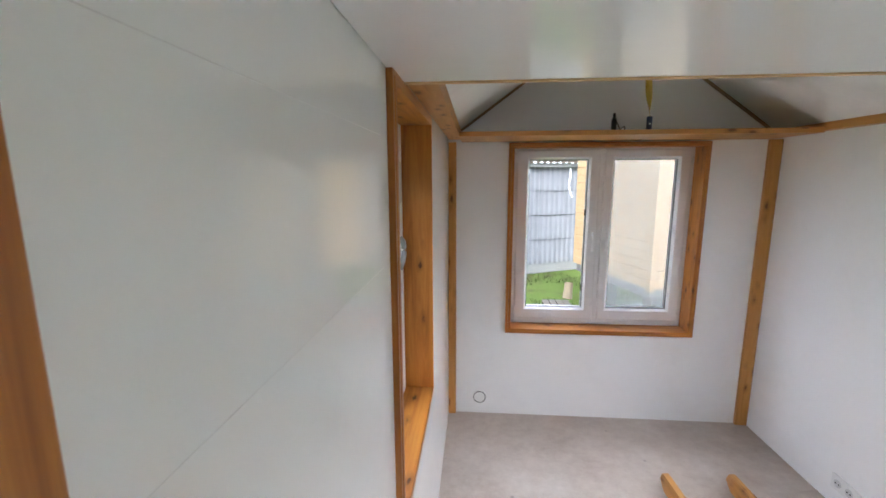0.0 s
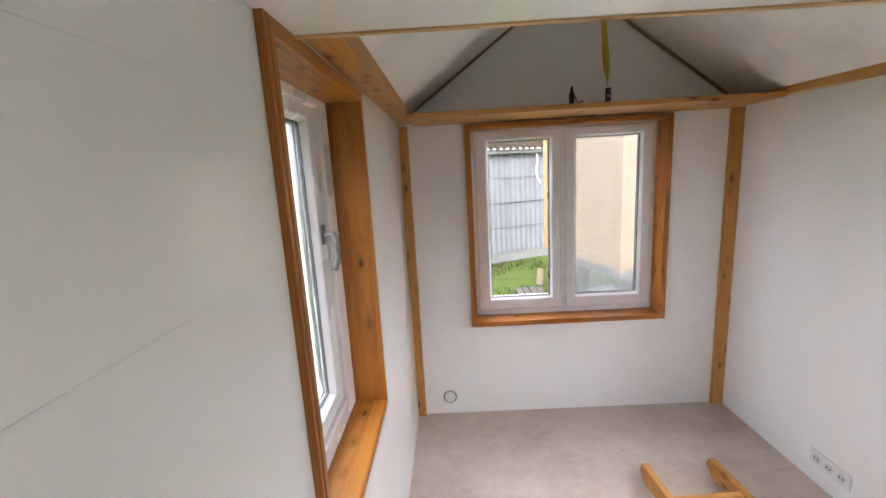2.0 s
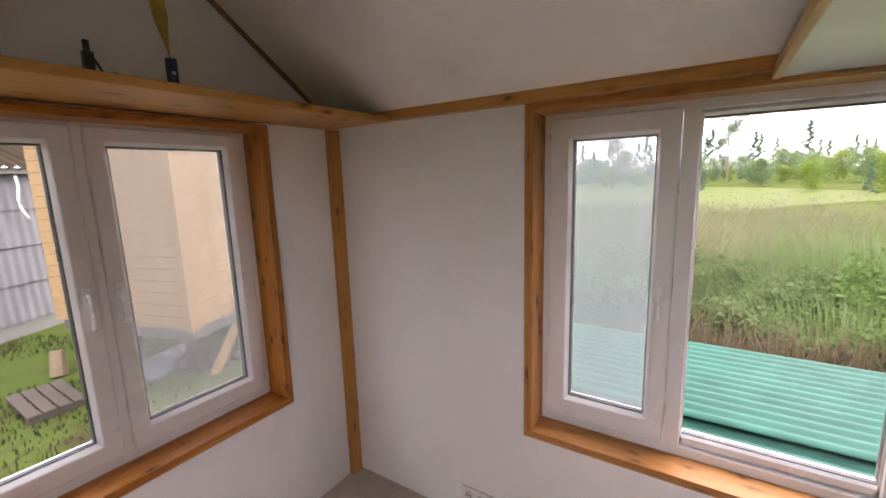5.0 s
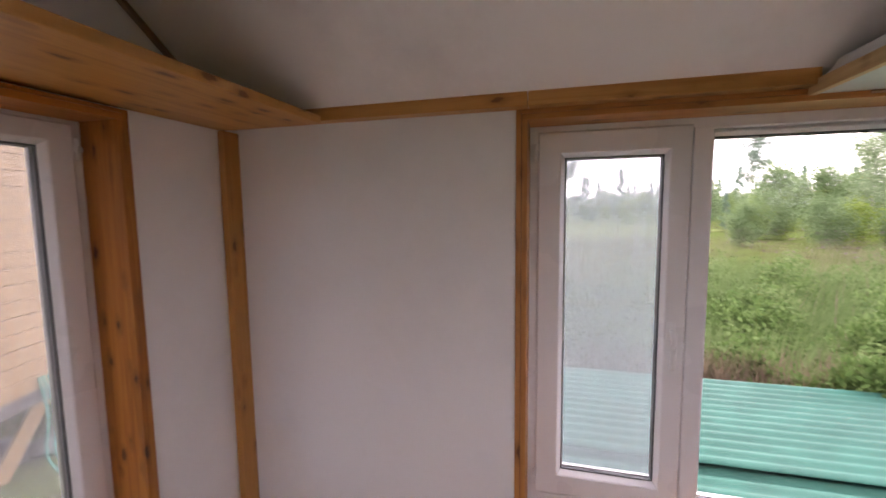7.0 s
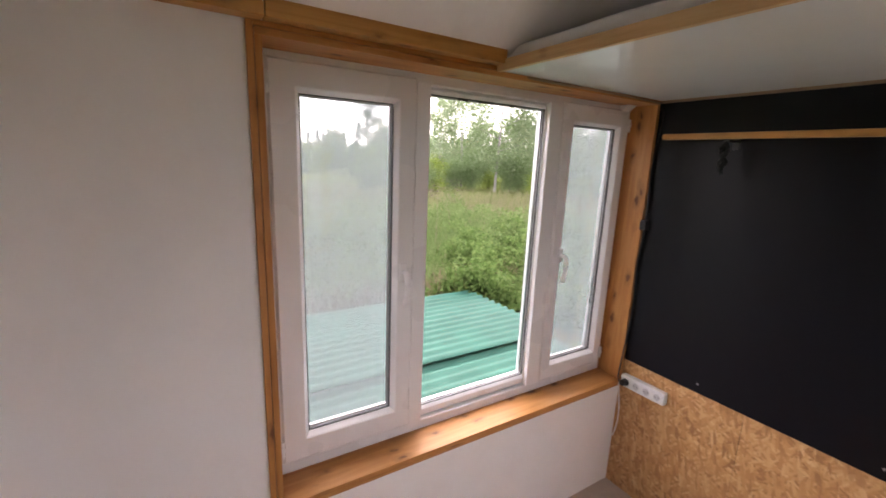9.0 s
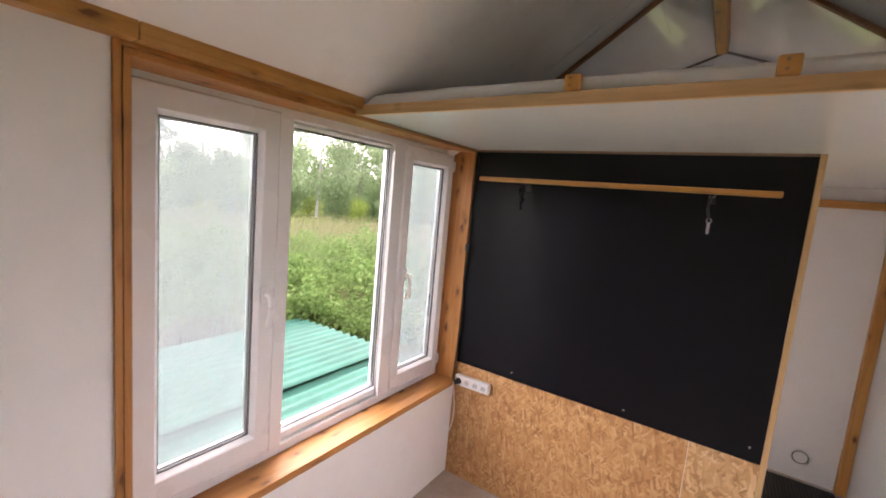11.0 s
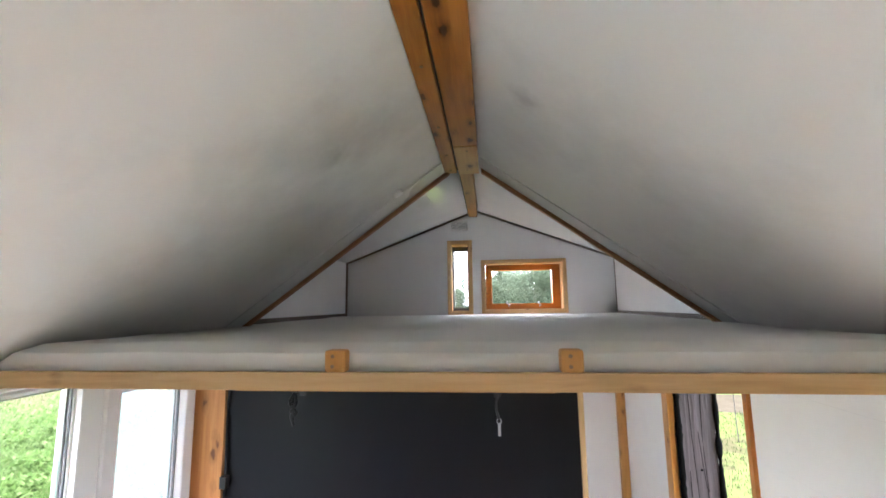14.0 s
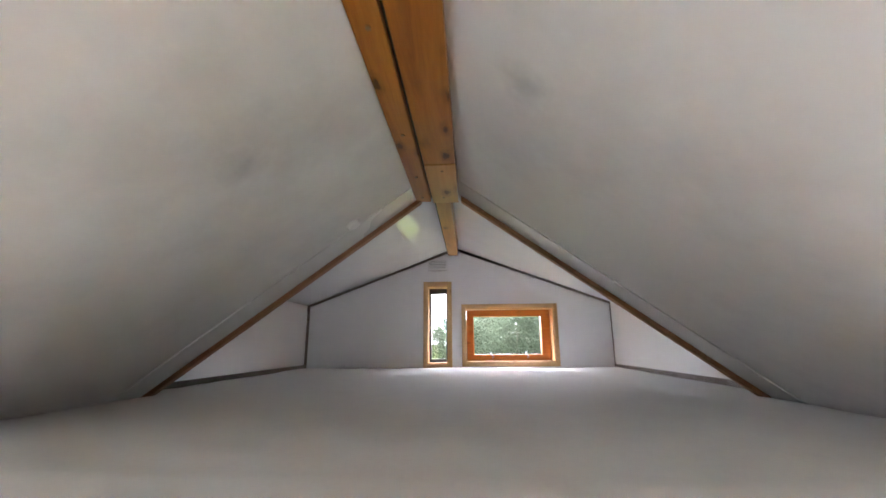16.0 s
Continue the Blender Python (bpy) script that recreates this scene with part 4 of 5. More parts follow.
# ---- partition with black board, rail and strand board ----
PY = 0.47
def partition():
    p = thing("partition", (1.22, PY - 0.02, 0.0), "partition of black laminate over strand board", "partition", kind="structure")
    part("black_board", box(0.475, XE - 0.001, PY - 0.018, PY, 0.735, 2.006), m_black, p, "black laminate board")
    part("strand_board", box(1.427, XE - 0.001, PY - 0.020, PY - 0.004, 0.0, 0.731), m_osb, p, "orange-brown strand board")
    part("strand_board", box(0.735, 1.4255, PY - 0.020, PY - 0.0045, 0.0, 0.731), m_osb, p, "orange-brown strand board")
    part("strand_board", box(0.475, 0.733, PY - 0.020, PY - 0.002, 0.0, 0.731), m_osb_pale, p, "paler strand board strip")
    part("back_board", box(0.475, XE - 0.001, PY - 0.06, PY - 0.042, 0.0, 2.016), m_wall, p)
    part("end_post", box(0.453, 0.474, PY - 0.062, PY + 0.006, 0.0, 2.016, 0.003), pine_raw[2], p, "raw pine end post")
    for x, z in ((1.62, 0.775), (1.02, 0.775), (0.52, 0.795)):
        part("screw", cyl((x, PY, z), (x, PY + 0.0015, z), 0.005, seg=8), m_steel, p)
    r = thing("utensil_rail", (1.25, PY, 1.85), "raw pine hanging rail with black brackets on the black board", "rail")
    part("rail", box(0.571, 1.897, PY + 0.065, PY + 0.100, 1.838, 1.862, 0.006), pine_honey[0], r)
    for x in (1.64, 0.80):
        k = part("bracket", box(x - 0.012, x + 0.012, PY + 0.004, PY + 0.085, 1.828, 1.838, 0.002), m_darkplastic, r, "black metal bracket")
        part("wall_plate", box(x - 0.014, x + 0.014, PY, PY + 0.004, 1.800, 1.866, 0.001), m_darkplastic, k)
    h = thing("clip_bundle", (1.64, PY + 0.08, 1.70), "black twisted clip hanging from the rail", "clip")
    for k in range(3):
        part("loop", tube(arc([(1.64, PY + 0.08, 1.828), (1.628 + 0.014 * k, PY + 0.09, 1.79), (1.652 - 0.012 * k, PY + 0.085, 1.75), (1.635 + 0.006 * k, PY + 0.09, 1.700 + 0.016 * k)], 5), 0.0065, 6), m_clip, h, smooth=True)
    k = thing("key_on_cord", (0.80, PY + 0.08, 1.67), "steel key on a black cord hanging from the rail", "key")
    part("cord", tube(arc([(0.80, PY + 0.08, 1.828), (0.806, PY + 0.09, 1.78), (0.796, PY + 0.085, 1.735)], 5), 0.005, 6), m_darkplastic, k, smooth=True)
    ringpts = [(0.796 + 0.009 * math.cos(a), PY + 0.085, 1.728 + 0.009 * math.sin(a)) for a in [i * math.pi / 8 for i in range(17)]]
    kr = part("key_ring", tube(ringpts, 0.0018, 6), m_steel, k, smooth=True)
    part("key", box(0.790, 0.801, PY + 0.083, PY + 0.087, 1.672, 1.720, 0.0015), m_steel, kr)


partition()


def power_strip():
    s = thing("power_strip", (1.84, PY + 0.02, 0.66), "white four-way power strip with a black plug", "power strip")
    m = Matrix.Translation((1.852, PY + 0.018, 0.636)) @ Matrix.Rotation(radians(1), 4, "Y")

    def turned(bm):
        bm.transform(m)
        return bm
    part("case", turned(box(-0.116, 0.116, -0.018, 0.020, -0.031, 0.031, 0.008)), m_white, s)
    for i in range(4):
        x = 0.085 - i * 0.056
        so = part("socket", turned(cyl((x, 0.0201, 0), (x, 0.0215, 0), 0.021, seg=24)), m_white, s)
        # Raised disc in darker white: the well's shade is painted, not recessed.
        part("socket_well", turned(cyl((x, 0.0215, 0), (x, 0.0222, 0), 0.017, seg=20)), plain("shaded_white_plastic", (0.62, 0.62, 0.62), 0.4), so)
        for dx in (-0.008, 0.008):
            part("hole", turned(cyl((x + dx, 0.0222, 0), (x + dx, 0.0228, 0), 0.0028, seg=8)), m_hole_shade, so)
    part("plug", turned(cyl((0.085, 0.022, 0), (0.085, 0.055, 0.004), 0.019, 0.014, 14)), m_darkplastic, s, "black plug")
    c = thing("extension_lead", (1.96, PY + 0.03, 0.5), "white power cord hanging from the strip", "cable")
    part("cord", tube(arc([(1.966, PY + 0.02, 0.63), (1.978, PY + 0.03, 0.60), (1.962, PY + 0.025, 0.47), (1.966, PY + 0.02, 0.36), (1.984, PY + 0.015, 0.285)], 6), 0.0035, 8), m_white, c, smooth=True)
    c = thing("black_cable", (1.99, PY + 0.02, 1.1), "thin black cable running up beside the window", "cable")
    part("cord", tube(arc([(1.937, PY + 0.075, 0.64), (1.962, PY + 0.07, 0.66), (1.980, PY + 0.03, 0.76), (1.972, PY + 0.014, 1.0), (1.980, PY + 0.014, 1.25), (1.970, PY + 0.014, 1.44), (1.977, PY + 0.012, 1.75), (1.958, PY + 0.012, 1.93), (1.980, PY + 0.014, 2.01)], 6), 0.004, 6), m_darkplastic, c, smooth=True)
    part("switch", box(1.955, 1.986, PY + 0.002, PY + 0.034, 1.420, 1.470, 0.005), m_darkplastic, c, "small black switch box")


power_strip()


def head_cord():
    c = thing("brown_cord", (1.985, 0.9, 2.005), "thin brown cord tucked along the loft's underside", "cable")
    part("cord", tube(arc([(1.975, 1.30, 2.012), (1.968, 1.18, 2.008), (1.978, 1.02, 2.011), (1.985, 0.80, 2.012), (1.982, 0.60, 2.010), (1.972, 0.50, 2.004)], 6), 0.0045, 6), m_strip, c, smooth=True)


head_cord()
solo("trim_board_top", box(0.475, XE - 0.002, PY - 0.018, PY + 0.003, 2.0065, 2.0175), m_strip, "brown sealing strip above the black board", "trim", "structure")


# ---- fittings in the room ----
def wall_sockets():
    s = thing("wall_sockets", (XE, 2.453, 0.165), "white three-gang wall socket near the floor", "wall socket")
    part("plate", wbox("E", 2.326, 2.552, 0.102, 0.186, -0.010, 0.0, 0.003), m_white, s)
    for i in range(3):
        y = 2.368 + i * 0.071
        so = part("socket", cyl((XE - 0.0101, y, 0.144), (XE - 0.0125, y, 0.144), 0.022, seg=24), plain("pale_grey_socket", (0.66, 0.66, 0.66), 0.35), s)
        for dy in (-0.0095, 0.0095):
            part("hole", cyl((XE - 0.0125, y + dy, 0.144), (XE - 0.0132, y + dy, 0.144), 0.005, seg=8), m_hole_shade, so)


wall_sockets()


def round_vent(x, y, z, ny, label):
    v = thing("round_vent", (x, y, z), label, "vent")
    part("flange", cyl((x, y, z), (x, y + ny * 0.008, z), 0.056, 0.052, 32), m_white, v)
    part("gap", cyl((x, y + ny * 0.008, z), (x, y + ny * 0.0086, z), 0.047, seg=32), m_hole_shade, v)
    k = part("cap", cyl((x, y + ny * 0.0087, z), (x, y + ny * 0.016, z), 0.041, 0.038, 32), m_white, v)
    part("cap_face", cyl((x, y + ny * 0.016, z), (x, y + ny * 0.0175, z), 0.033, 0.031, 32), m_white, k)


round_vent(0.066, YN, 0.133, -1, "round white vent cap in the wall by the floor")
round_vent(0.085, YS, 0.16, 1, "round white vent cap in the back wall")


def ladder():
    l = thing("loft_ladder", (1.32, 1.7, 0.0), "pine loft ladder lying on the floor", "ladder")
    m = Matrix.Translation((1.32, 2.62, 0.0)) @ Matrix.Rotation(radians(3), 4, "Z")
    for x in (-0.205, 0.172):
        bm = prism([(0.0, 0.05), (-0.05, 0.002), (-1.75, 0.002), (-1.75, 0.095), (-0.02, 0.095)], "x", x, x + 0.034)
        bm.transform(m)
        part("rail", bm, pine_honey[1], l)
    for y in (-0.27, -0.56, -0.85, -1.14, -1.43):
        bm = box(-0.171, 0.172, y - 0.016, y + 0.016, 0.012, 0.09, 0.004)
        bm.transform(m)
        part("rung", bm, pine_honey[0], l)


ladder()


def fly_paper():
    f = thing("fly_paper", (1.02, 2.93, 2.06), "yellow sticky fly paper with navy tube hanging from the ridge", "fly paper")
    part("tube", cyl((1.02, 2.93, 2.052), (1.02, 2.93, 2.126), 0.0155, seg=20), m_navy, f)
    part("label", box(1.012, 1.022, 2.913, 2.9155, 2.080, 2.088), m_handle, f, "small pale print")
    bm = bmesh.new()
    rows = []
    for i in range(29):
        t = i / 28
        z, a = 2.122 + 0.64 * t, 1.2 + 2.6 * t + 0.4 * math.sin(7 * t)
        w = 0.006 + 0.016 * min(1, t * 6) * (0.75 + 0.25 * math.sin(9 * t))
        cx, cy = 1.02 - 0.05 * t, 2.93 + 0.01 * math.sin(5 * t)
        rows.append([bm.verts.new((cx + k * w * math.cos(a) + o * math.sin(a), cy + k * w * math.sin(a) - o * math.cos(a), z)) for k, o in ((-1, 0.0005), (1, 0.0005), (1, -0.0005), (-1, -0.0005))])
    for p, q in zip(rows, rows[1:]):
        for k in range(4):
            bm.faces.new((p[k], p[(k + 1) % 4], q[(k + 1) % 4], q[k]))
    part("strip", bm, m_tape, f, smooth=True)
    a = thing("black_adapter", (0.858, 3.05, 2.05), "black adapter with coiled wire standing on the shelf", "adapter")
    part("body", box(0.846, 0.872, 3.04, 3.065, 2.0505, 2.135, 0.005), m_darkplastic, a)
    part("plug", box(0.852, 0.866, 3.045, 3.06, 2.135, 2.165, 0.003), m_darkplastic, a)
    part("wire", tube(arc([(0.87, 3.05, 2.12), (0.886, 3.05, 2.09), (0.896, 3.04, 2.06), (0.914, 3.03, 2.058), (0.918, 3.04, 2.085), (0.905, 3.05, 2.075), (0.90, 3.05, 2.056)], 6), 0.0035, 6), m_darkplastic, a, smooth=True)


fly_paper()


# ---- entrance and back room below the loft ----
def entrance():
    d = thing("door_1", (XW - 0.1, 0.13, 0.0), "open doorway with weathered grey reveal and black foam", "door", kind="structure")
    part("jamb", wbox("W", 0.460, 0.4775, 0.0, 1.995, 0.001, 0.198), pine_honey[2], d)
    part("casing", wbox("W", 0.468, 0.496, 0.0, 2.012, -0.016, 0.0005, 0.002), pine_amber[2], d)
    part("post", wbox("W", -0.275, -0.200, 0.0, 2.012, -0.040, 0.0, 0.004), pine_honey[2], d, "pine door post")
    part("reveal", wbox("W", -0.1995, -0.175, 0.0, 1.97, 0.012, 0.185, 0.003), m_doorboard, d, "wrinkled grey reveal board")
    part("threshold", wbox("W", -0.175, 0.460, 0.0005, 0.02, 0.0, 0.2, 0.003), m_greyboard, d)
    for u, w in ((-0.199, -0.002), (-0.176, 0.185)):
        bm = bmesh.new()
        rows = []
        for i in range(91):
            z = 1.985 * i / 90
            r = (0.017 if w < 0 else 0.012) + 0.006 * noise.noise((z * 7, u * 40, w * 10)) + 0.006 * noise.noise((z * 31, u * 9, w * 20))
            rows.append([bm.verts.new(on("W", u + (0.014 if w < 0 else 0.007) + r * math.cos(a), z, w + 0.006 + r * math.sin(a))) for a in [k * math.pi / 3 for k in range(6)]])
        for p, q in zip(rows, rows[1:]):
            for k in range(6):
                bm.faces.new((p[k], p[(k + 1) % 6], q[(k + 1) % 6], q[k]))
        part("foam_bead", bm, m_foam, d, "ragged black sealing foam", smooth=True)
    bm = bmesh.new()
    rows = []
    for i in range(25):
        u = -0.19 + 0.61 * i / 24
        r = 0.016 + 0.014 * noise.noise((u * 14, 0.3, 0.7))
        rows.append([bm.verts.new(on("W", u, 1.982 + r * math.cos(a), 0.03 + 2.5 * r * math.sin(a))) for a in [k * math.pi / 3 for k in range(6)]])
    for p, q in zip(rows, rows[1:]):
        for k in range(6):
            bm.faces.new((p[k], p[(k + 1) % 6], q[(k + 1) % 6], q[k]))
    part("foam_bead", bm, m_foam, d, smooth=True)
    for z in (1.306, 1.848):
        part("bolt", cyl((XW - 0.098, -0.1752, z), (XW - 0.098, -0.1725, z), 0.006, seg=8), m_foam, d)
    part("strike_plate", wbox("W", -0.1748, -0.1735, 1.02, 1.12, 0.07, 0.10, 0.0005), m_white, d, "white strike plate")
    part("latch_hole", wbox("W", -0.1735, -0.1728, 1.05, 1.085, 0.077, 0.092), m_hole_shade, d)
    for w0, w1, z0, z1 in ((0.150, 0.118, 1.96, 1.62), (0.118, 0.125, 1.62, 1.20), (0.060, 0.075, 1.93, 1.15), (0.095, 0.150, 1.50, 0.95), (0.040, 0.052, 1.30, 0.70)):
        a, b = on("W", -0.1748, z0, w0), on("W", -0.1748, z1, w1)
        mid = [(p + q) / 2 + 0.006 * (k == 0) for k, (p, q) in enumerate(zip(a, b))]
        part("crack", tube(arc([a, mid, b], 4), 0.0016, 5), m_foam, d, "dark crack in the board")


entrance()
bar("corner_post", (XW + 0.001, XW + 0.058, YS + 0.001, YS + 0.045, 0.0, 2.016), pine_honey[2], "honey-coloured pine corner post in the back room", "post", "corner posts")
bar("nogging_rail", (XW + 0.060, XE - 0.002, YS + 0.001, YS + 0.034, 1.885, 1.935), pine_honey[0], "pine rail across the back wall", "beam", "back room rails")
bar("nogging_rail", (XW + 0.001, XW + 0.034, YS + 0.047, -0.277, 1.885, 1.935), pine_honey[1], "pine rail along the back room's side wall", "beam", "back room rails")


def floor_mat():
    f = thing("rubber_mat", (0.12, -0.65, 0.0), "black ribbed rubber mat on the floor", "mat")
    part("base", box(XW + 0.062, 0.42, YS + 0.06, -0.2, 0.0005, 0.010, 0.003), m_darkplastic, f)
    for i in range(26):
        x = XW + 0.075 + i * 0.020
        part("rib", box(x, x + 0.009, YS + 0.07, -0.21, 0.010, 0.016), m_darkplastic, f)


floor_mat()


def gable_vent():
    v = thing("gable_vent", (1.03, YS, 2.80), "white plastic vent grille under the ridge", "vent")
    part("frame", ring("S", (0.975, 1.115, 2.79, 2.87), (0.985, 1.105, 2.80, 2.86), -0.012, -0.0005, 0.002), m_white, v)
    part("backing", wbox("S", 0.985, 1.105, 2.80, 2.86, -0.003, -0.0005), m_hole_shade, v)
    for i in range(5):
        part("slat", wbox("S", 0.985, 1.105, 2.8015 + i * 0.012, 2.8095 + i * 0.012, -0.010, -0.003), m_white, v)


gable_vent()
# Whiter than other plastic: the light caught by the cap's angle, put into colour.
m_cap_lit = plain("cap_white_lit", (0.96, 0.96, 0.96), 0.25, var=0.02, bump=0.02)
cap = thing("ceiling_cap", (1.176, 0.676, slope_z(1.176)), "small round white cap on the sloping ceiling", "cap")
part("rim", cyl((1.1728, 0.676, slope_z(1.176) - 0.0045), (1.181, 0.676, slope_z(1.176) + 0.007), 0.023, seg=24), m_cap_lit, cap)
part("disc", cyl((1.1695, 0.676, slope_z(1.176) - 0.009), (1.173, 0.676, slope_z(1.176) - 0.0042), 0.019, 0.021, 24), m_cap_lit, cap)


# ---- outside ----
GZ = -0.50
solo("ground", prism([(-900, -900), (900, -900), (900, 900), (-900, 900)], "z", GZ - 0.5, GZ), m_ground, "grassy ground reaching the horizon", "ground", "structure")


def sheet_of_leaves(name, pts, size, elong, mat, parent=None, up=0.0, seed=1):
    """Many small pointed leaves at pts, turned at random; up leans them towards lying flat or standing."""
    rng = np.random.default_rng(seed)
    n = len(pts)
    a = rng.normal(size=(n, 3))
    a[:, 2] += up
    a /= np.linalg.norm(a, axis=1)[:, None]
    b = np.cross(a, rng.normal(size=(n, 3)))
    b /= np.linalg.norm(b, axis=1)[:, None]
    s = (size * rng.uniform(0.6, 1.35, n))[:, None]
    v = np.stack([pts - a * s * elong, pts + b * s * 0.5, pts + a * s * elong, pts - b * s * 0.5], 1).reshape(-1, 3)
    me = bpy.data.meshes.new(name)
    me.from_pydata(v.tolist(), [], np.arange(4 * n).reshape(-1, 4).tolist())
    me.materials.append(mat)
    ob = new(name, me)
    ob.parent = parent
    return ob


def blades(name, pts, height, width, mat, label, category, seed=2, parent=None):
    """Grass blades: a bent pair of faces each."""
    rng = np.random.default_rng(seed)
    n = len(pts)
    h = (height * rng.uniform(0.6, 1.3, n))[:, None]
    ang = rng.uniform(0, 2 * np.pi, n)
    side = np.stack([np.cos(ang), np.sin(ang), np.zeros(n)], 1) * width
    lean = np.stack([np.cos(ang + 1.3), np.sin(ang + 1.3), np.zeros(n)], 1) * h * rng.uniform(0.1, 0.6, n)[:, None]
    up = np.array([0, 0, 1.0])
    v = np.stack([pts - side, pts + side, pts + up * h * 0.6 + lean * 0.35 + side * 0.7, pts + up * h * 0.6 + lean * 0.35 - side * 0.7, pts + up * h + lean], 1).reshape(-1, 3)
    f = []
    for i in range(n):
        k = 5 * i
        f += [(k, k + 1, k + 2, k + 3), (k + 3, k + 2, k + 4)]
    me = bpy.data.meshes.new(name)
    me.from_pydata(v.tolist(), [], f)
    me.materials.append(mat)
    ob = new(name, me)
    return tagged(ob, label, category, kind="stuff")


def tree(name, label, seed, h, spread, leaf, n, mat, bark, low=0.25, fir=False, group="", sparse=0.18):
    """Tapered trunk, limbs and a crown of many small leaves, standing at the origin."""
    rng = np.random.default_rng(seed)
    t = new(name)
    tagged(t, label, "tree", group)
    lean = rng.normal(size=2) * 0.03 * h
    top = Vector((lean[0], lean[1], h))
    bm = bmesh.new()
    add_cyl(bm, (0, 0, -0.1), top * 0.5, 0.011 * h, 0.007 * h, 8)
    add_cyl(bm, top * 0.49, top * 0.97, 0.007 * h, 0.002 * h, 7)
    pts = []
    limbs = 46 if fir else 16
    for i in range(limbs):
        f = low + (0.98 - low) * (i + rng.uniform(0, 0.8)) / limbs
        base = top * f
        a = rng.uniform(0, 2 * np.pi)
        if fir:
            ln = spread * (1.02 - f) * rng.uniform(0.7, 1.15)
            end = base + Vector((math.cos(a) * ln, math.sin(a) * ln, -0.18 * ln))
        else:
            ln = spread * math.sin(math.pi * min(1, (f - low) / (1 - low) * 0.8 + 0.18)) * rng.uniform(0.6, 1.15)
            end = base + Vector((math.cos(a) * ln, math.sin(a) * ln, ln * rng.uniform(0.2, 0.7)))
        add_cyl(bm, base, end, 0.003 * h, 0.0008 * h, 5)
        m = n // limbs
        u = rng.uniform(0.2, 1.05, m)[:, None] ** 0.7
        line = np.array(base) * (1 - u) + np.array(end) * u
        wide = sparse * spread * (0.35 if fir else 1.0)
        pts.append(line + rng.normal(size=(m, 3)) * wide * np.array([1, 1, 0.6 if fir else 0.85]))
    part("trunk", bm, bark, t)
    sheet_of_leaves("crown", np.concatenate(pts), leaf, 0.9, mat, t, 0.0, seed)
    return t


def plant_trees(makers, spots):
    """Sets one tree of each kind, then copies of it, at (kind, x, y, scale, turn)."""
    made = {}
    for kind, x, y, sc, rot in spots:
        m = pose(x, y, GZ, 0, 0, rot)
        if kind not in made:
            made[kind] = makers[kind]()
            made[kind].matrix_basis = m
            made[kind].scale = (sc, sc, sc)
        else:
            c = copy_thing(made[kind], m)
            c.scale = (sc, sc, sc)


MAKERS = {
    "birch": lambda: tree("birch_tree", "slender birch with white trunk and airy pale crown", 11, 10.5, 2.9, 0.10, 9000, m_birchleaf, m_birch, 0.16, group="birches"),
    "birch2": lambda: tree("birch_tree", "leaning birch with white trunk and thin crown", 12, 9.0, 2.5, 0.10, 8000, m_birchleaf, m_birch, 0.12, group="birches"),
    "broad": lambda: tree("broadleaf_tree", "round green broadleaf tree at the meadow's edge", 13, 6.0, 2.8, 0.14, 7000, m_leaf, m_bark, 0.04, group="broadleaf trees", sparse=0.24),
    "lime": lambda: tree("young_willow", "bushy yellow-green young willow in the meadow", 14, 4.2, 2.2, 0.13, 3000, m_lime, m_bark, 0.04, group="young willows", sparse=0.26),
    "fir": lambda: tree("spruce_tree", "dark pointed spruce at the edge of the wood", 15, 10.0, 2.3, 0.16, 3600, m_fir, m_bark, 0.06, True, group="spruces"),
    "pine": lambda: tree("pine_tree", "tall thin pine with a bare lower trunk", 16, 15.0, 2.6, 0.13, 8000, m_pine, m_bark, 0.42, group="pines", sparse=0.2),
    "near": lambda: tree("garden_tree", "leafy green tree close behind the house", 17, 7.5, 3.0, 0.13, 11000, m_garden, m_bark, 0.06, group="garden trees", sparse=0.22),
}
rng = np.random.default_rng(5)


def far(bearing, dist):
    return 0.7 + dist * math.cos(radians(bearing)), 2.3 + dist * math.sin(radians(bearing))


spots = []
for i in range(120):
    b = -64 + 108 * (i + rng.uniform(0, 0.9)) / 120
    spots.append(("fir" if rng.uniform() < 0.75 else "broad", *far(b, rng.uniform(98, 125)), rng.uniform(0.7, 1.05), rng.uniform(0, 360)))
for i in range(70):
    b = -62 + 104 * (i + rng.uniform(0, 0.9)) / 70
    spots.append((("broad", "lime", "broad")[i % 3], *far(b, rng.uniform(64, 92)), rng.uniform(0.55, 0.95) * (0.62 if b > -8 else 1.0), rng.uniform(0, 360)))
for b, d, sc in ((10.5, 62, 0.78), (4.2, 66, 0.72), (-1.5, 80, 0.95), (-21.5, 70, 0.85), (27, 90, 0.9)):
    spots.append(("pine", *far(b, d), sc, b * 40))
for b, d, sc in ((-34, 36, 1.0), (-38.5, 31, 0.95), (-44, 34, 1.0), (-50, 30, 0.9), (-31, 44, 0.9), (-55, 36, 1.05)):
    spots.append(("birch" if d % 2 else "birch2", *far(b, d), sc, b * 33))
for b, d, sc in ((-24, 52, 0.9), (-28, 48, 0.8), (-36, 46, 0.95), (-41, 44, 1.0), (-47, 41, 1.05), (-53, 45, 1.0), (-58, 40, 1.0), (-17, 58, 0.8), (-62, 38, 1.0)):
    spots.append(("broad", *far(b, d), sc, b * 21))
for b, d, sc in ((-22, 33, 0.55), (-15, 50, 0.75), (-9, 52, 0.6), (2, 56, 0.55), (-30, 30, 0.5), (-27, 62, 0.9)):
    spots.append(("lime", *far(b, d), sc, b * 17))
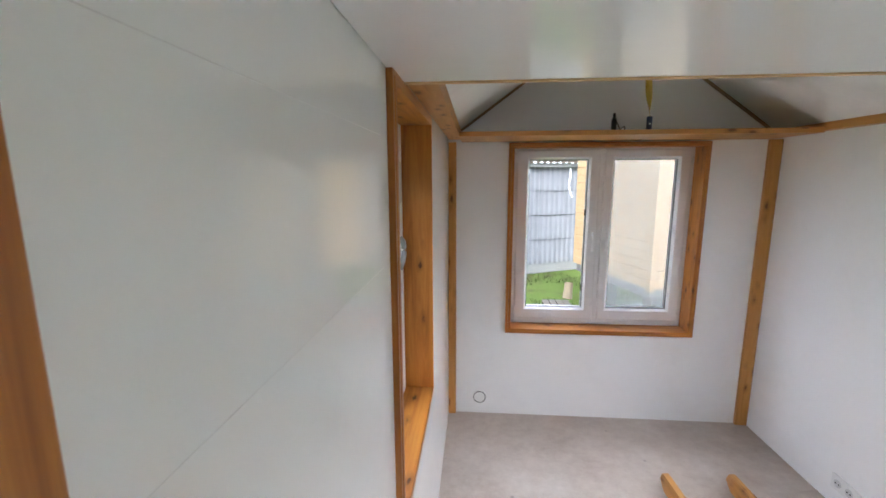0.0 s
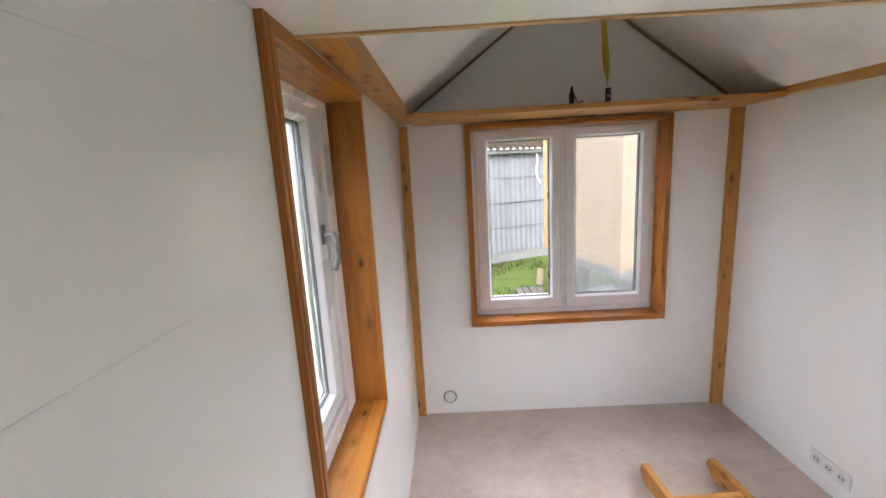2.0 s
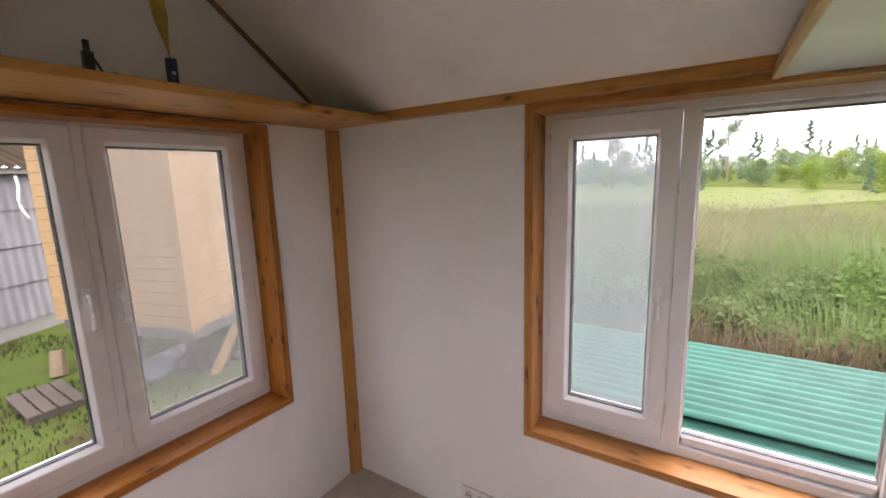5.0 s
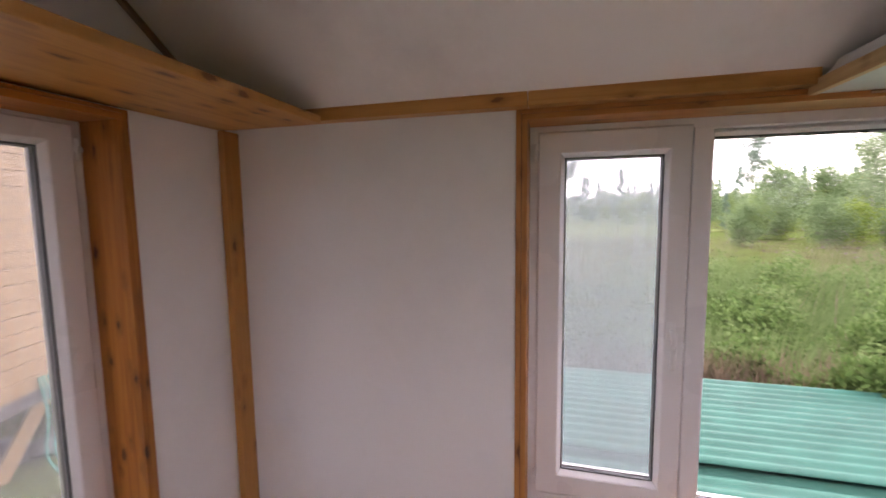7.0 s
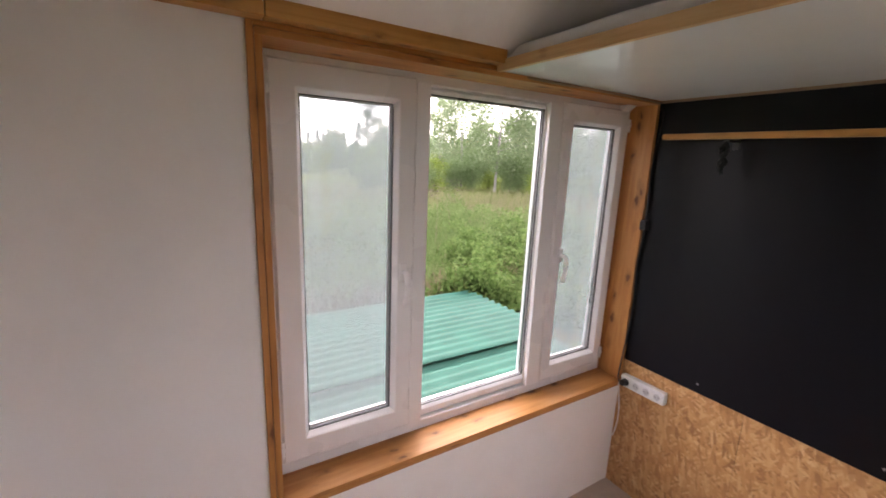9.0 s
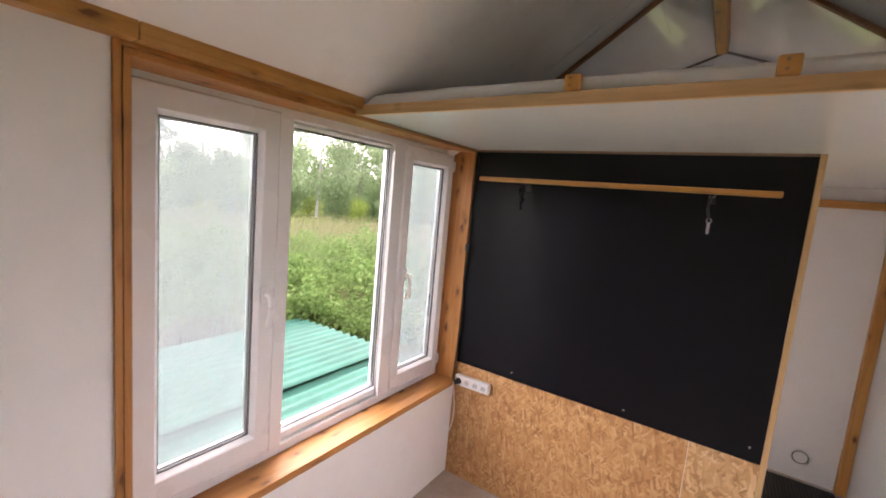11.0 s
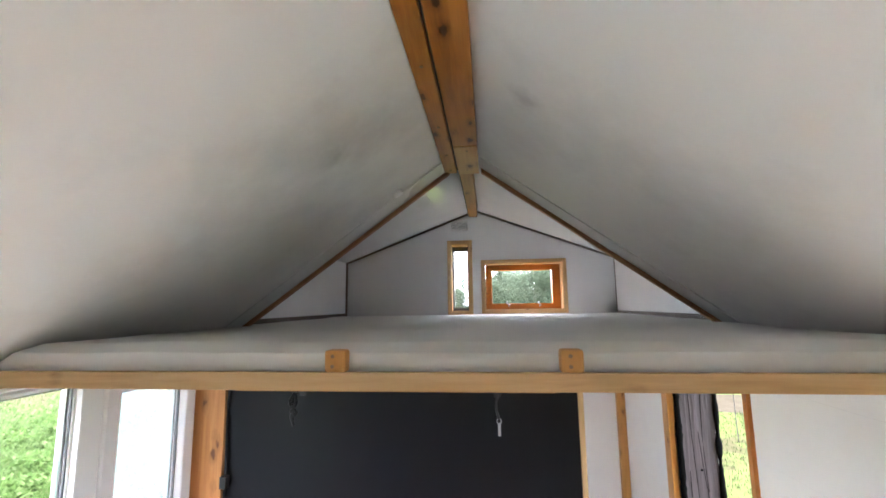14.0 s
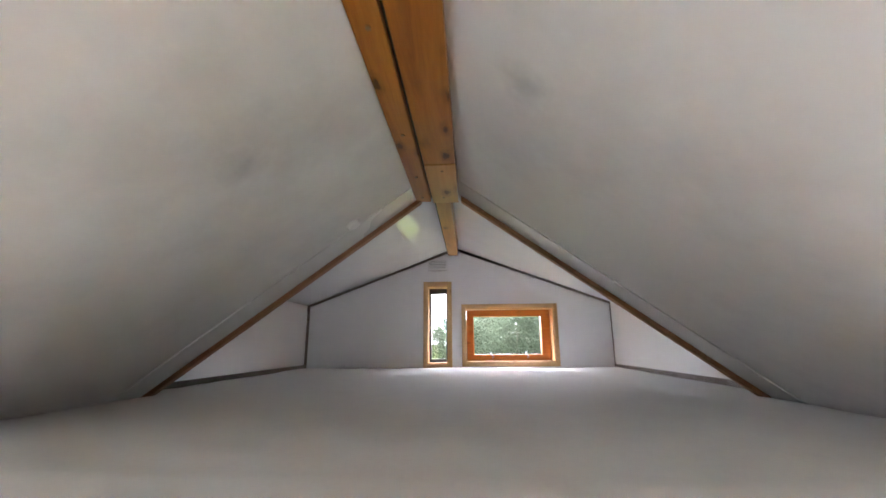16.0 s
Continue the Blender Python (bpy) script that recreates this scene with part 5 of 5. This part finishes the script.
for i in range(22):
    b = -66 + 46 * (i + rng.uniform(0, 0.8)) / 22
    spots.append((("broad", "lime", "broad")[i % 3], *far(b, rng.uniform(27, 36)), rng.uniform(0.28, 0.46), rng.uniform(0, 360)))
for b, d, sc in ((-19.5, 42, 0.33), (-13.5, 46, 0.24), (0.5, 50, 0.2)):
    spots.append(("fir", *far(b, d), sc, b * 9))
for x, y, sc in ((0.2, -37, 0.6), (-3.6, -39, 0.85), (4.2, -41, 0.56), (-8.5, -36, 0.9), (-12.5, -33, 0.95), (-16, -30, 0.9), (-20, -27, 1.0), (-5.8, -44, 1.0), (-10.5, -42, 1.1), (-1.6, -46, 0.9), (-14.5, -40, 1.1), (-6.4, 13.4, 1.45), (-4.6, 15.0, 1.5), (-9.0, 13.0, 1.35), (8, -38, 0.7), (-8.0, -18.0, 0.8), (-9.8, -17.2, 0.75), (-6.9, -19.5, 0.85), (-11.2, -19.0, 0.9), (-8.6, -22.0, 1.0), (-12.8, -16.6, 0.8)):
    spots.append(("near", x, y, sc * (1.0 if y < -25 else 1.1), x * 50))
for x, y, sc in ((-6.6, -50, 0.85), (-3.2, -52, 0.8), (-0.4, -50, 0.75), (-9.8, -48, 0.9)):
    spots.append(("near", x, y, sc, y * 31))
for x, y, sc in ((2.6, -52, 0.6), (4.4, -55, 0.62), (1.0, -56, 0.6)):
    spots.append(("fir", x, y, sc, x * 70))
plant_trees(MAKERS, spots)


def field(n, seed, d0, d1, b0, b1):
    """Random ground points between two distances and two bearings, evenly spread over the view."""
    r = np.random.default_rng(seed)
    d, b = np.exp(r.uniform(np.log(d0), np.log(d1), n)), np.radians(r.uniform(b0, b1, n))
    return np.stack([0.7 + d * np.cos(b), 2.3 + d * np.sin(b), np.full(n, GZ)], 1)


m_flat = foliage("flattened_grass", (0.090, 0.120, 0.050), (0.150, 0.185, 0.085), (0.220, 0.250, 0.140))
m_mown = foliage("mown_field_grass", (0.098, 0.132, 0.025), (0.117, 0.152, 0.031), (0.140, 0.163, 0.040))
bm = bmesh.new()
bmesh.ops.create_grid(bm, x_segments=30, y_segments=40, size=0.5)
for v in bm.verts:
    p = far(13 + v.co.y * 66, 43 + v.co.x * 38 * min(1, 0.03 + (v.co.y + 0.5) * 3.5))
    v.co = Vector((p[0], p[1], GZ + 0.03 + 0.25 * (0.25 - v.co.x ** 2) * (1 + noise.noise((p[0] * 0.15, p[1] * 0.15, 0)))))
solo("field", bm, m_mown, "bright yellow-green mown field beyond the meadow", "field", "structure", smooth=True)
blades("meadow_grass", field(30000, 3, 8.5, 25, -66, 36), 0.62, 0.010, m_grass, "tall ripe brownish meadow grass", "grass", 3)
p = field(900, 4, 17, 27, -34, 12)
p[:, 2] += np.random.default_rng(4).uniform(0.65, 1.0, len(p))
tagged(sheet_of_leaves("willowherb_flowers", p, 0.045, 0.9, m_pink, None, 2.0, 4), "pale pink willowherb heads in the meadow", "flowers", kind="stuff")


def nettles(name, n, seed, d0, d1, b0, b1, h, mat, label, leaf=0.04, spread=0.10):
    """A thicket of leafy stems."""
    r = np.random.default_rng(seed)
    base = field(n, seed, d0, d1, b0, b1)
    k = 66
    # leaves sit in tiers up each stem, widest below the tip
    t = (r.integers(2, 9, (n, k)) + r.normal(size=(n, k)) * 0.22) / 8.5
    tall = h * r.uniform(0.6, 1.2, (n, 1)) * (1 + 0.45 * np.sin(base[:, :1] * 1.7) * np.cos(base[:, 1:2] * 1.3) + 0.25 * np.sin(base[:, 1:2] * 4.1 + base[:, :1] * 2.3))
    wide = spread * (1.25 - t * 0.75)
    pts = np.stack([base[:, :1] + r.normal(size=(n, k)) * wide, base[:, 1:2] + r.normal(size=(n, k)) * wide, GZ + tall * t], 2).reshape(-1, 3)
    tagged(sheet_of_leaves(name, pts, leaf, 1.0, mat, None, 0.5, seed), label, "undergrowth", kind="stuff")


nettles("nettle_thicket", 2600, 21, 5.6, 10.5, -64, -17, 0.60, m_nettle, "dense bright green nettles behind the green sheets", 0.042)
nettles("meadow_herbs", 1700, 22, 5.6, 10.5, -20, 34, 0.42, m_herb, "low dull green herbs beside the meadow")
nettles("sorrel_bushes", 1100, 23, 8.0, 15, -66, -18, 0.72, m_sorrel, "mid-green herbs further out in the meadow")
blades("thicket_grass", field(9000, 8, 5.7, 12, -66, -6), 0.85, 0.006, m_sorrel, "tall soft grass growing through the nettles", "grass", 8)
blades("flattened_grass", field(9000, 6, 4.9, 8.5, -10, 40), 0.55, 0.009, m_flat, "flattened pale green grass by the sheets", "grass", 6)


# ---- the green sheets outside the east window ----
def corrugated(x0, x1, y0, y1, z, along, pitch, amp, tilt=0.0, thick=0.004):
    """A corrugated sheet; the waves run along 'x' or 'y', tilt lifts it across the waves."""
    bm = bmesh.new()
    a0, a1 = (x0, x1) if along == "y" else (y0, y1)
    b0, b1 = (y0, y1) if along == "y" else (x0, x1)
    n = max(8, int((a1 - a0) / pitch * 8))
    rows = []
    for i in range(n + 1):
        a = a0 + (a1 - a0) * i / n
        h = z + amp * math.sin(2 * math.pi * a / pitch) + tilt * (a - a0)
        rows.append([bm.verts.new((a, b, h + o) if along == "y" else (b, a, h + o)) for b, o in ((b0, 0), (b1, 0), (b1, -thick), (b0, -thick))])
    for p, q in zip(rows, rows[1:]):
        for k in range(4):
            bm.faces.new((p[k], p[(k + 1) % 4], q[(k + 1) % 4], q[k]))
    bm.faces.new(rows[0])
    bm.faces.new(rows[-1][::-1])
    return bm


def green_stack():
    g = thing("sheet_covered_stack", (4.2, 1.4, GZ), "low timber stack covered with green corrugated sheets", "timber stack")
    for y0, y1, dz in ((-0.92, 3.55, 0.0), (3.5, 5.4, 0.012)):
        part("sheet", corrugated(3.70, 5.30, y0, y1, -0.035 + dz, "y", 0.128, 0.019, -0.018), m_green, g, "green corrugated metal sheet", smooth=True)
    for y0, y1, dz in ((-0.85, 3.1, 0.0),):
        part("lower_sheet", corrugated(2.75, 3.95, y0, y1, -0.108 + dz, "y", 0.128, 0.017), m_green, g, "lower green corrugated sheet", smooth=True)
    for x, z0, z1 in ((3.97, -0.13, -0.055), (5.2, -0.16, -0.085), (2.85, -0.26, -0.18)):
        part("bearer", box(x, x + 0.08, -0.85, 5.2, z0, z1, 0.004), m_darkwood, g, "dark weathered bearer beam")
    for x, top in ((3.98, -0.13), (5.21, -0.16), (2.86, -0.26)):
        for y in (-0.8, 0.65, 2.2, 3.6, 5.1):
            part("prop", box(x, x + 0.07, y, y + 0.07, GZ, top, 0.004), m_darkwood, g)
    t = thing("loose_sheet", (6.0, 4.6, GZ), "loose green corrugated sheet leaning on the undergrowth", "metal sheet")
    bm = corrugated(-0.6, 0.6, -1.1, 1.1, 0.0, "y", 0.128, 0.017)
    bm.transform(Matrix.Translation((5.9, 4.7, -0.02)) @ Matrix.Rotation(radians(-24), 4, "Y") @ Matrix.Rotation(radians(18), 4, "Z"))
    part("sheet", bm, m_green, t, smooth=True)


green_stack()


# ---- neighbouring cabin and barn to the north ----
def local_frame(origin, direction):
    d = Vector((*direction, 0)).normalized()
    return Matrix((( d.x, -d.y, 0, origin[0]), (d.y, d.x, 0, origin[1]), (0, 0, 1, origin[2]), (0, 0, 0, 1)))


def cabin():
    """Its own frame: x along the south face from the near corner, y along the west face."""
    m = local_frame((2.41, 6.10, 0.24), (0.952, 0.306))
    c = thing("timber_cabin", (2.38, 6.10, GZ), "new pine-clad cabin on wheels beside the house", "cabin")

    def put(name, bm, mat, label=""):
        bm.transform(m)
        return part(name, bm, mat, c, label)
    put("core", box(0.03, 2.4, 0.03, 2.0, 0.0, 2.6), m_darkwood)
    put("floor_frame", box(0.05, 2.35, 0.05, 1.95, -0.14, -0.002), m_greyboard)
    put("corner_board", box(-0.012, 0.07, -0.012, 0.07, -0.03, 2.6, 0.004), m_plank[2])
    r = random.Random(3)
    for i in range(20):
        z = i * 0.131
        o = r.uniform(0, 0.004)
        put("plank", box(0.071, 2.4, 0.006 - o, 0.03, z, z + 0.1256, 0.003), m_plank[0])
        put("plank", box(0.006 - o, 0.03, 0.071, 2.0, z, z + 0.1256, 0.003), m_plank[1])
    put("roof", prism([(-0.2, 2.55), (2.6, 2.55), (2.6, 2.62), (1.2, 3.4), (-0.2, 2.62)], "y", -0.2, 2.2), m_bead)
    for x, y in ((0.5, 0.5), (2.0, 0.5), (0.5, 1.6), (2.0, 1.6)):
        put("support", box(x - 0.1, x + 0.1, y - 0.1, y + 0.1, GZ - 0.24, -0.14, 0.01), m_darkwood)


cabin()


def barn():
    """Its own frame: x along the wall, y into the barn."""
    m = local_frame((-0.47, 9.28, GZ), (0.9, 0.44))
    b = thing("cement_sheet_barn", (-0.4, 9.2, GZ), "old barn clad in grey corrugated cement sheets", "barn")

    def put(name, bm, mat, label="", smooth=False):
        bm.transform(m)
        return part(name, bm, mat, b, label, smooth)
    put("foundation", box(0, 5.5, 0.0, 3.0, 0.0, 0.25, 0.01), m_concrete, "whitewashed concrete base")
    put("core", box(0.0, 5.5, 0.06, 3.0, 0.25, 2.6), m_darkplastic)
    r = random.Random(8)
    for row in range(4):
        for col in range(5):
            x, z = col * 1.10, 0.24 + row * 0.575
            bm = corrugated(x, x + 1.09, z, z + 0.563, 0.0, "y", 0.14, 0.012, 0.0, 0.006)
            # stand the sheet up against the wall, its lower edge proud of the row below
            bm.transform(Matrix(((1, 0, 0, 0), (0, 0.034, -1, -0.034 * z - 0.012 + r.uniform(-0.003, 0.003)), (0, 1, 0, r.uniform(-0.008, 0.008)), (0, 0, 0, 1))))
            put("cement_sheet", bm, m_slate)
    put("eave_board", box(-0.05, 5.6, -0.12, -0.09, 2.50, 2.585, 0.004), m_concrete, "pale eave board")
    for col in range(5):
        bm = corrugated(col * 1.1, col * 1.1 + 1.14, -0.2, 2.2, 0.0, "y", 0.17, 0.026, 0.0, 0.008)
        bm.transform(Matrix.Translation((0, 0, 2.69)) @ Matrix.Rotation(radians(26), 4, "X"))
        put("roof_sheet", bm, m_oldroof, "mossy corrugated roof sheet")
    put("pipe", tube(arc([(2.93, -0.1, 2.47), (2.92, -0.13, 2.3), (2.88, -0.14, 2.05), (3.0, -0.12, 1.80)], 6), 0.018, 8), m_white, "curved white pipe", True)


barn()


# ---- yard clutter and the west side ----
def pallet():
    p = thing("board_pallet", (1.45, 7.35, GZ), "weathered board pallet lying on the grass", "pallet")
    for i in range(4):
        part("board", box(1.22 + i * 0.12, 1.325 + i * 0.12, 6.95, 7.75, GZ + 0.07, GZ + 0.095, 0.004), m_pallet, p)
    for y in (6.98, 7.31, 7.65):
        part("batten", box(1.22, 1.69, y, y + 0.08, GZ, GZ + 0.07, 0.004), m_pallet, p)
    l = thing("firewood_block", (1.78, 8.2, GZ), "pale split firewood block on the ground", "firewood")
    part("block", cyl((1.76, 8.15, GZ), (1.8, 8.22, GZ + 0.30), 0.09, 0.075, 9), m_log, l)
    t = thing("plastic_tarp", (2.6, 7.2, GZ), "crumpled pale blue plastic tarp under the cabin", "tarp")
    bm = bmesh.new()
    bmesh.ops.create_grid(bm, x_segments=26, y_segments=20, size=0.5)
    for v in bm.verts:
        x, y = v.co.x, v.co.y
        v.co = Vector((2.65 + x * 0.8, 7.3 + y * 0.6 + x * 0.3, GZ + 0.02 + max(0, 0.16 * (1 - 3 * (x * x + y * y))) * (0.7 + 0.5 * noise.noise((x * 5, y * 5, 1))) + 0.04 * abs(noise.noise((x * 14, y * 14, 5)))))
    part("sheet", bm, plain("pale_blue_plastic", (0.17, 0.20, 0.23), 0.3, var=0.2), t, smooth=True)
    for x, y, size, col in ((2.95, 6.75, 0.17, (0.012, 0.012, 0.014)), (2.72, 6.95, 0.14, (0.02, 0.021, 0.024)), (3.2, 6.6, 0.12, (0.05, 0.052, 0.055)), (2.78, 6.72, 0.05, (0.30, 0.22, 0.02))):
        sack = thing("plastic_sack", (x, y, GZ), "crumpled plastic sack lying under the cabin", "sack", "sacks under the cabin")
        bm = bmesh.new()
        bmesh.ops.create_icosphere(bm, subdivisions=3, radius=size)
        for v in bm.verts:
            v.co *= 1 + 0.28 * noise.noise(v.co * 9 + Vector((x, y, 0))) + 0.12 * noise.noise(v.co * 26)
            v.co = Vector((x + v.co.x * 1.3, y + v.co.y, GZ + max(0.002, size * 0.62 + v.co.z * 0.75)))
        part("sack", bm, plain("sack_plastic", col, 0.4, var=0.3), sack, smooth=True)
    k = thing("leaning_plank", (2.8, 6.5, GZ), "old plank leaning under the cabin", "plank")
    bm = box(-0.06, 0.06, -0.012, 0.012, 0.0, 0.95, 0.003)
    bm.transform(Matrix.Translation((2.75, 6.45, GZ)) @ Matrix.Rotation(radians(32), 4, "Y"))
    part("plank", bm, m_plank[2], k)
    r = thing("green_rope", (3.0, 6.2, GZ), "turquoise rope hanging at the cabin's edge", "rope")
    for i in range(3):
        part("strand", tube(arc([(3.0 + 0.03 * i, 6.27, 0.35), (3.02 + 0.05 * i, 6.24, 0.0), (2.96 + 0.06 * i, 6.2, GZ + 0.2), (3.0 + 0.05 * i, 6.15, GZ + 0.02)], 5), 0.010, 6), plain("turquoise_rope", (0.06, 0.32, 0.26), 0.7), r, smooth=True)


pallet()
yard = np.stack([np.random.default_rng(31).uniform(-4.5, 4.5, 18000), np.random.default_rng(32).uniform(3.8, 11.0, 18000), np.full(18000, GZ)], 1)
yard = yard[np.sin(yard[:, 0] * 2.1 + 1.3 * np.sin(yard[:, 1] * 1.7)) + np.cos(yard[:, 1] * 2.6 + np.sin(yard[:, 0] * 3.3)) > -0.45]
blades("yard_grass", yard, 0.055, 0.006, m_yard, "short trodden yard grass", "grass", 31)
blades("lawn_grass", np.stack([np.random.default_rng(33).uniform(-8, -0.6, 34000), np.random.default_rng(34).uniform(-9, 9.0, 34000), np.full(34000, GZ)], 1), 0.055, 0.006, m_lawn, "green lawn beside the house", "grass", 33)


def west_yard():
    m = local_frame((-2.4, 7.6, GZ), (-0.9, -0.42))
    f = thing("metal_fence", (-2.4, 7.6, GZ), "pale ribbed metal fence across the yard", "fence")
    for i in range(5):
        bm = corrugated(i * 1.0, i * 1.0 + 1.02, 0.05, 1.52, 0.0, "y", 0.16, 0.012, 0.0, 0.003)
        bm.transform(m @ Matrix(((1, 0, 0, 0), (0, 0, -1, 0), (0, 1, 0, 0), (0, 0, 0, 1))))
        part("panel", bm, plain("pale_blue_grey_metal", (0.055, 0.062, 0.068), 0.6, var=0.15, spec=0.2), f, smooth=True)
    for i in range(6):
        bm = box(i - 0.03, i + 0.03, 0.02, 0.08, 0, 1.55)
        bm.transform(m)
        part("post", bm, m_greyboard, f)
    m_shedboard = plain("dark_red_brown_boards", (0.075, 0.045, 0.036), 0.8, var=0.5, stretch=(6, 6, 1), bump=0.3)
    s = thing("garden_shed", (-4.4, 9.4, GZ), "dark old garden shed with pale roof edge", "shed")
    k = local_frame((-3.0, 9.6, GZ), (-0.9, -0.42))

    def put(name, bm, mat, label=""):
        bm.transform(k)
        return part(name, bm, mat, s, label)
    put("wall", box(0, 4.0, -2.4, 0, 0, 2.92), m_bark, "dark board wall")
    for i in range(16):
        put("board", box(i * 0.25 + 0.005, i * 0.25 + 0.24, -0.005, 0.022, 2.27, 2.9), m_shedboard)
    # No hole here: a black panel on the wall paints the dark inside.
    put("opening", box(0.9, 2.1, 0.0, 0.026, 1.62, 2.17), m_darkplastic, "flat black panel for the shaded window opening")
    put("lintel", box(-0.1, 4.1, 0.022, 0.06, 2.19, 2.25, 0.004), m_concrete, "pale lintel board")
    put("roof", prism([(0.3, 2.93), (-2.7, 3.5), (-2.7, 3.56), (0.3, 2.99)], "x", -0.3, 4.3), m_oldroof, "old roof sheet")
    put("fascia", box(-0.3, 4.3, 0.302, 0.325, 2.90, 3.0, 0.003), m_concrete, "pale fascia board")
    r = np.random.default_rng(41)
    pts = np.array([-2.35, 6.6, 0.0]) + r.normal(size=(3200, 3)) * np.array([0.26, 0.26, 0.27])
    pts[:, 2] = np.maximum(pts[:, 2], GZ + 0.03)
    b = thing("fern_bush", (-2.35, 6.6, GZ), "bright green feathery bush by the fence", "bush")
    o = sheet_of_leaves("fronds", pts - np.array([-2.35, 6.6, GZ]), 0.030, 1.4, m_lime, b, 0.8, 41)
    part("stems", tube([(-2.35, 6.6, GZ), (-2.33, 6.58, GZ + 0.4), (-2.3, 6.6, GZ + 0.8)], 0.02, 6), m_bark, b)
    w = thing("wire_fence", (-6.0, -9.0, GZ), "thin stake fence on the lawn", "fence")
    for i in range(14):
        x, y = -2.2 - i * 0.42, -6.2 - 0.12 * i
        part("stake", cyl((x, y, GZ), (x + 0.02, y, GZ + 1.1 + 0.1 * math.sin(i * 2.3)), 0.010, 0.008, 6), m_darkwood, w)
    d = thing("soil_bank", (-6, -9.9, GZ), "low bare soil bank across the lawn", "soil bank")
    bm = bmesh.new()
    bmesh.ops.create_grid(bm, x_segments=40, y_segments=10, size=0.5)
    for v in bm.verts:
        x, y = v.co.x, v.co.y
        v.co = Vector((-6.0 + x * 11, -9.9 + y * 2.6 - x * 2, GZ - 0.02 + 0.16 * max(0, 1 - 4 * y * y) * (0.7 + 0.5 * noise.noise((x * 9, y * 3, 2)))))
    part("bank", bm, plain("dry_soil", (0.06, 0.05, 0.035), 0.95, var=0.4, spec=0.0, bump=0.6, dist=0.02), d, smooth=True)


west_yard()


blades("dead_stems", field(70, 52, 6.2, 11, -40, 6), 0.95, 0.007, foliage("dead_stems", (0.16, 0.13, 0.09), (0.22, 0.18, 0.13), (0.28, 0.24, 0.17)), "pale dead stems standing in the undergrowth", "dead stems", 52)
blades("dry_stalks", np.stack([np.random.default_rng(51).uniform(5.30, 5.85, 1800), np.random.default_rng(52).uniform(-2.6, 2.3, 1800), np.full(1800, GZ)], 1), 0.56, 0.007, foliage("dry_stalks", (0.11, 0.080, 0.052), (0.17, 0.128, 0.085), (0.24, 0.190, 0.125)), "dry brown stalks along the green sheets", "dry stalks", 51)


def floor_flap():
    """A lifted edge of the sheet floor beside the sockets."""
    f = thing("floor_sheet_edge", (1.88, 2.6, 0.0), "lifted edge of the beige floor sheet", "floor sheet")
    bm = bmesh.new()
    rows = []
    for i in range(9):
        x = 1.70 + 0.29 * i / 8
        lift = 0.002 + 0.010 * (i / 8) ** 2
        rows.append([bm.verts.new(p) for p in ((x, 2.50, 0.0008), (x, 2.595 + 0.03 * i / 8, lift), (x, 2.597 + 0.03 * i / 8, lift - 0.0015), (x, 2.50, 0.0004))])
    for p, q in zip(rows, rows[1:]):
        for k in range(4):
            bm.faces.new((p[k], p[(k + 1) % 4], q[(k + 1) % 4], q[k]))
    part("flap", bm, m_floor, f)


floor_flap()
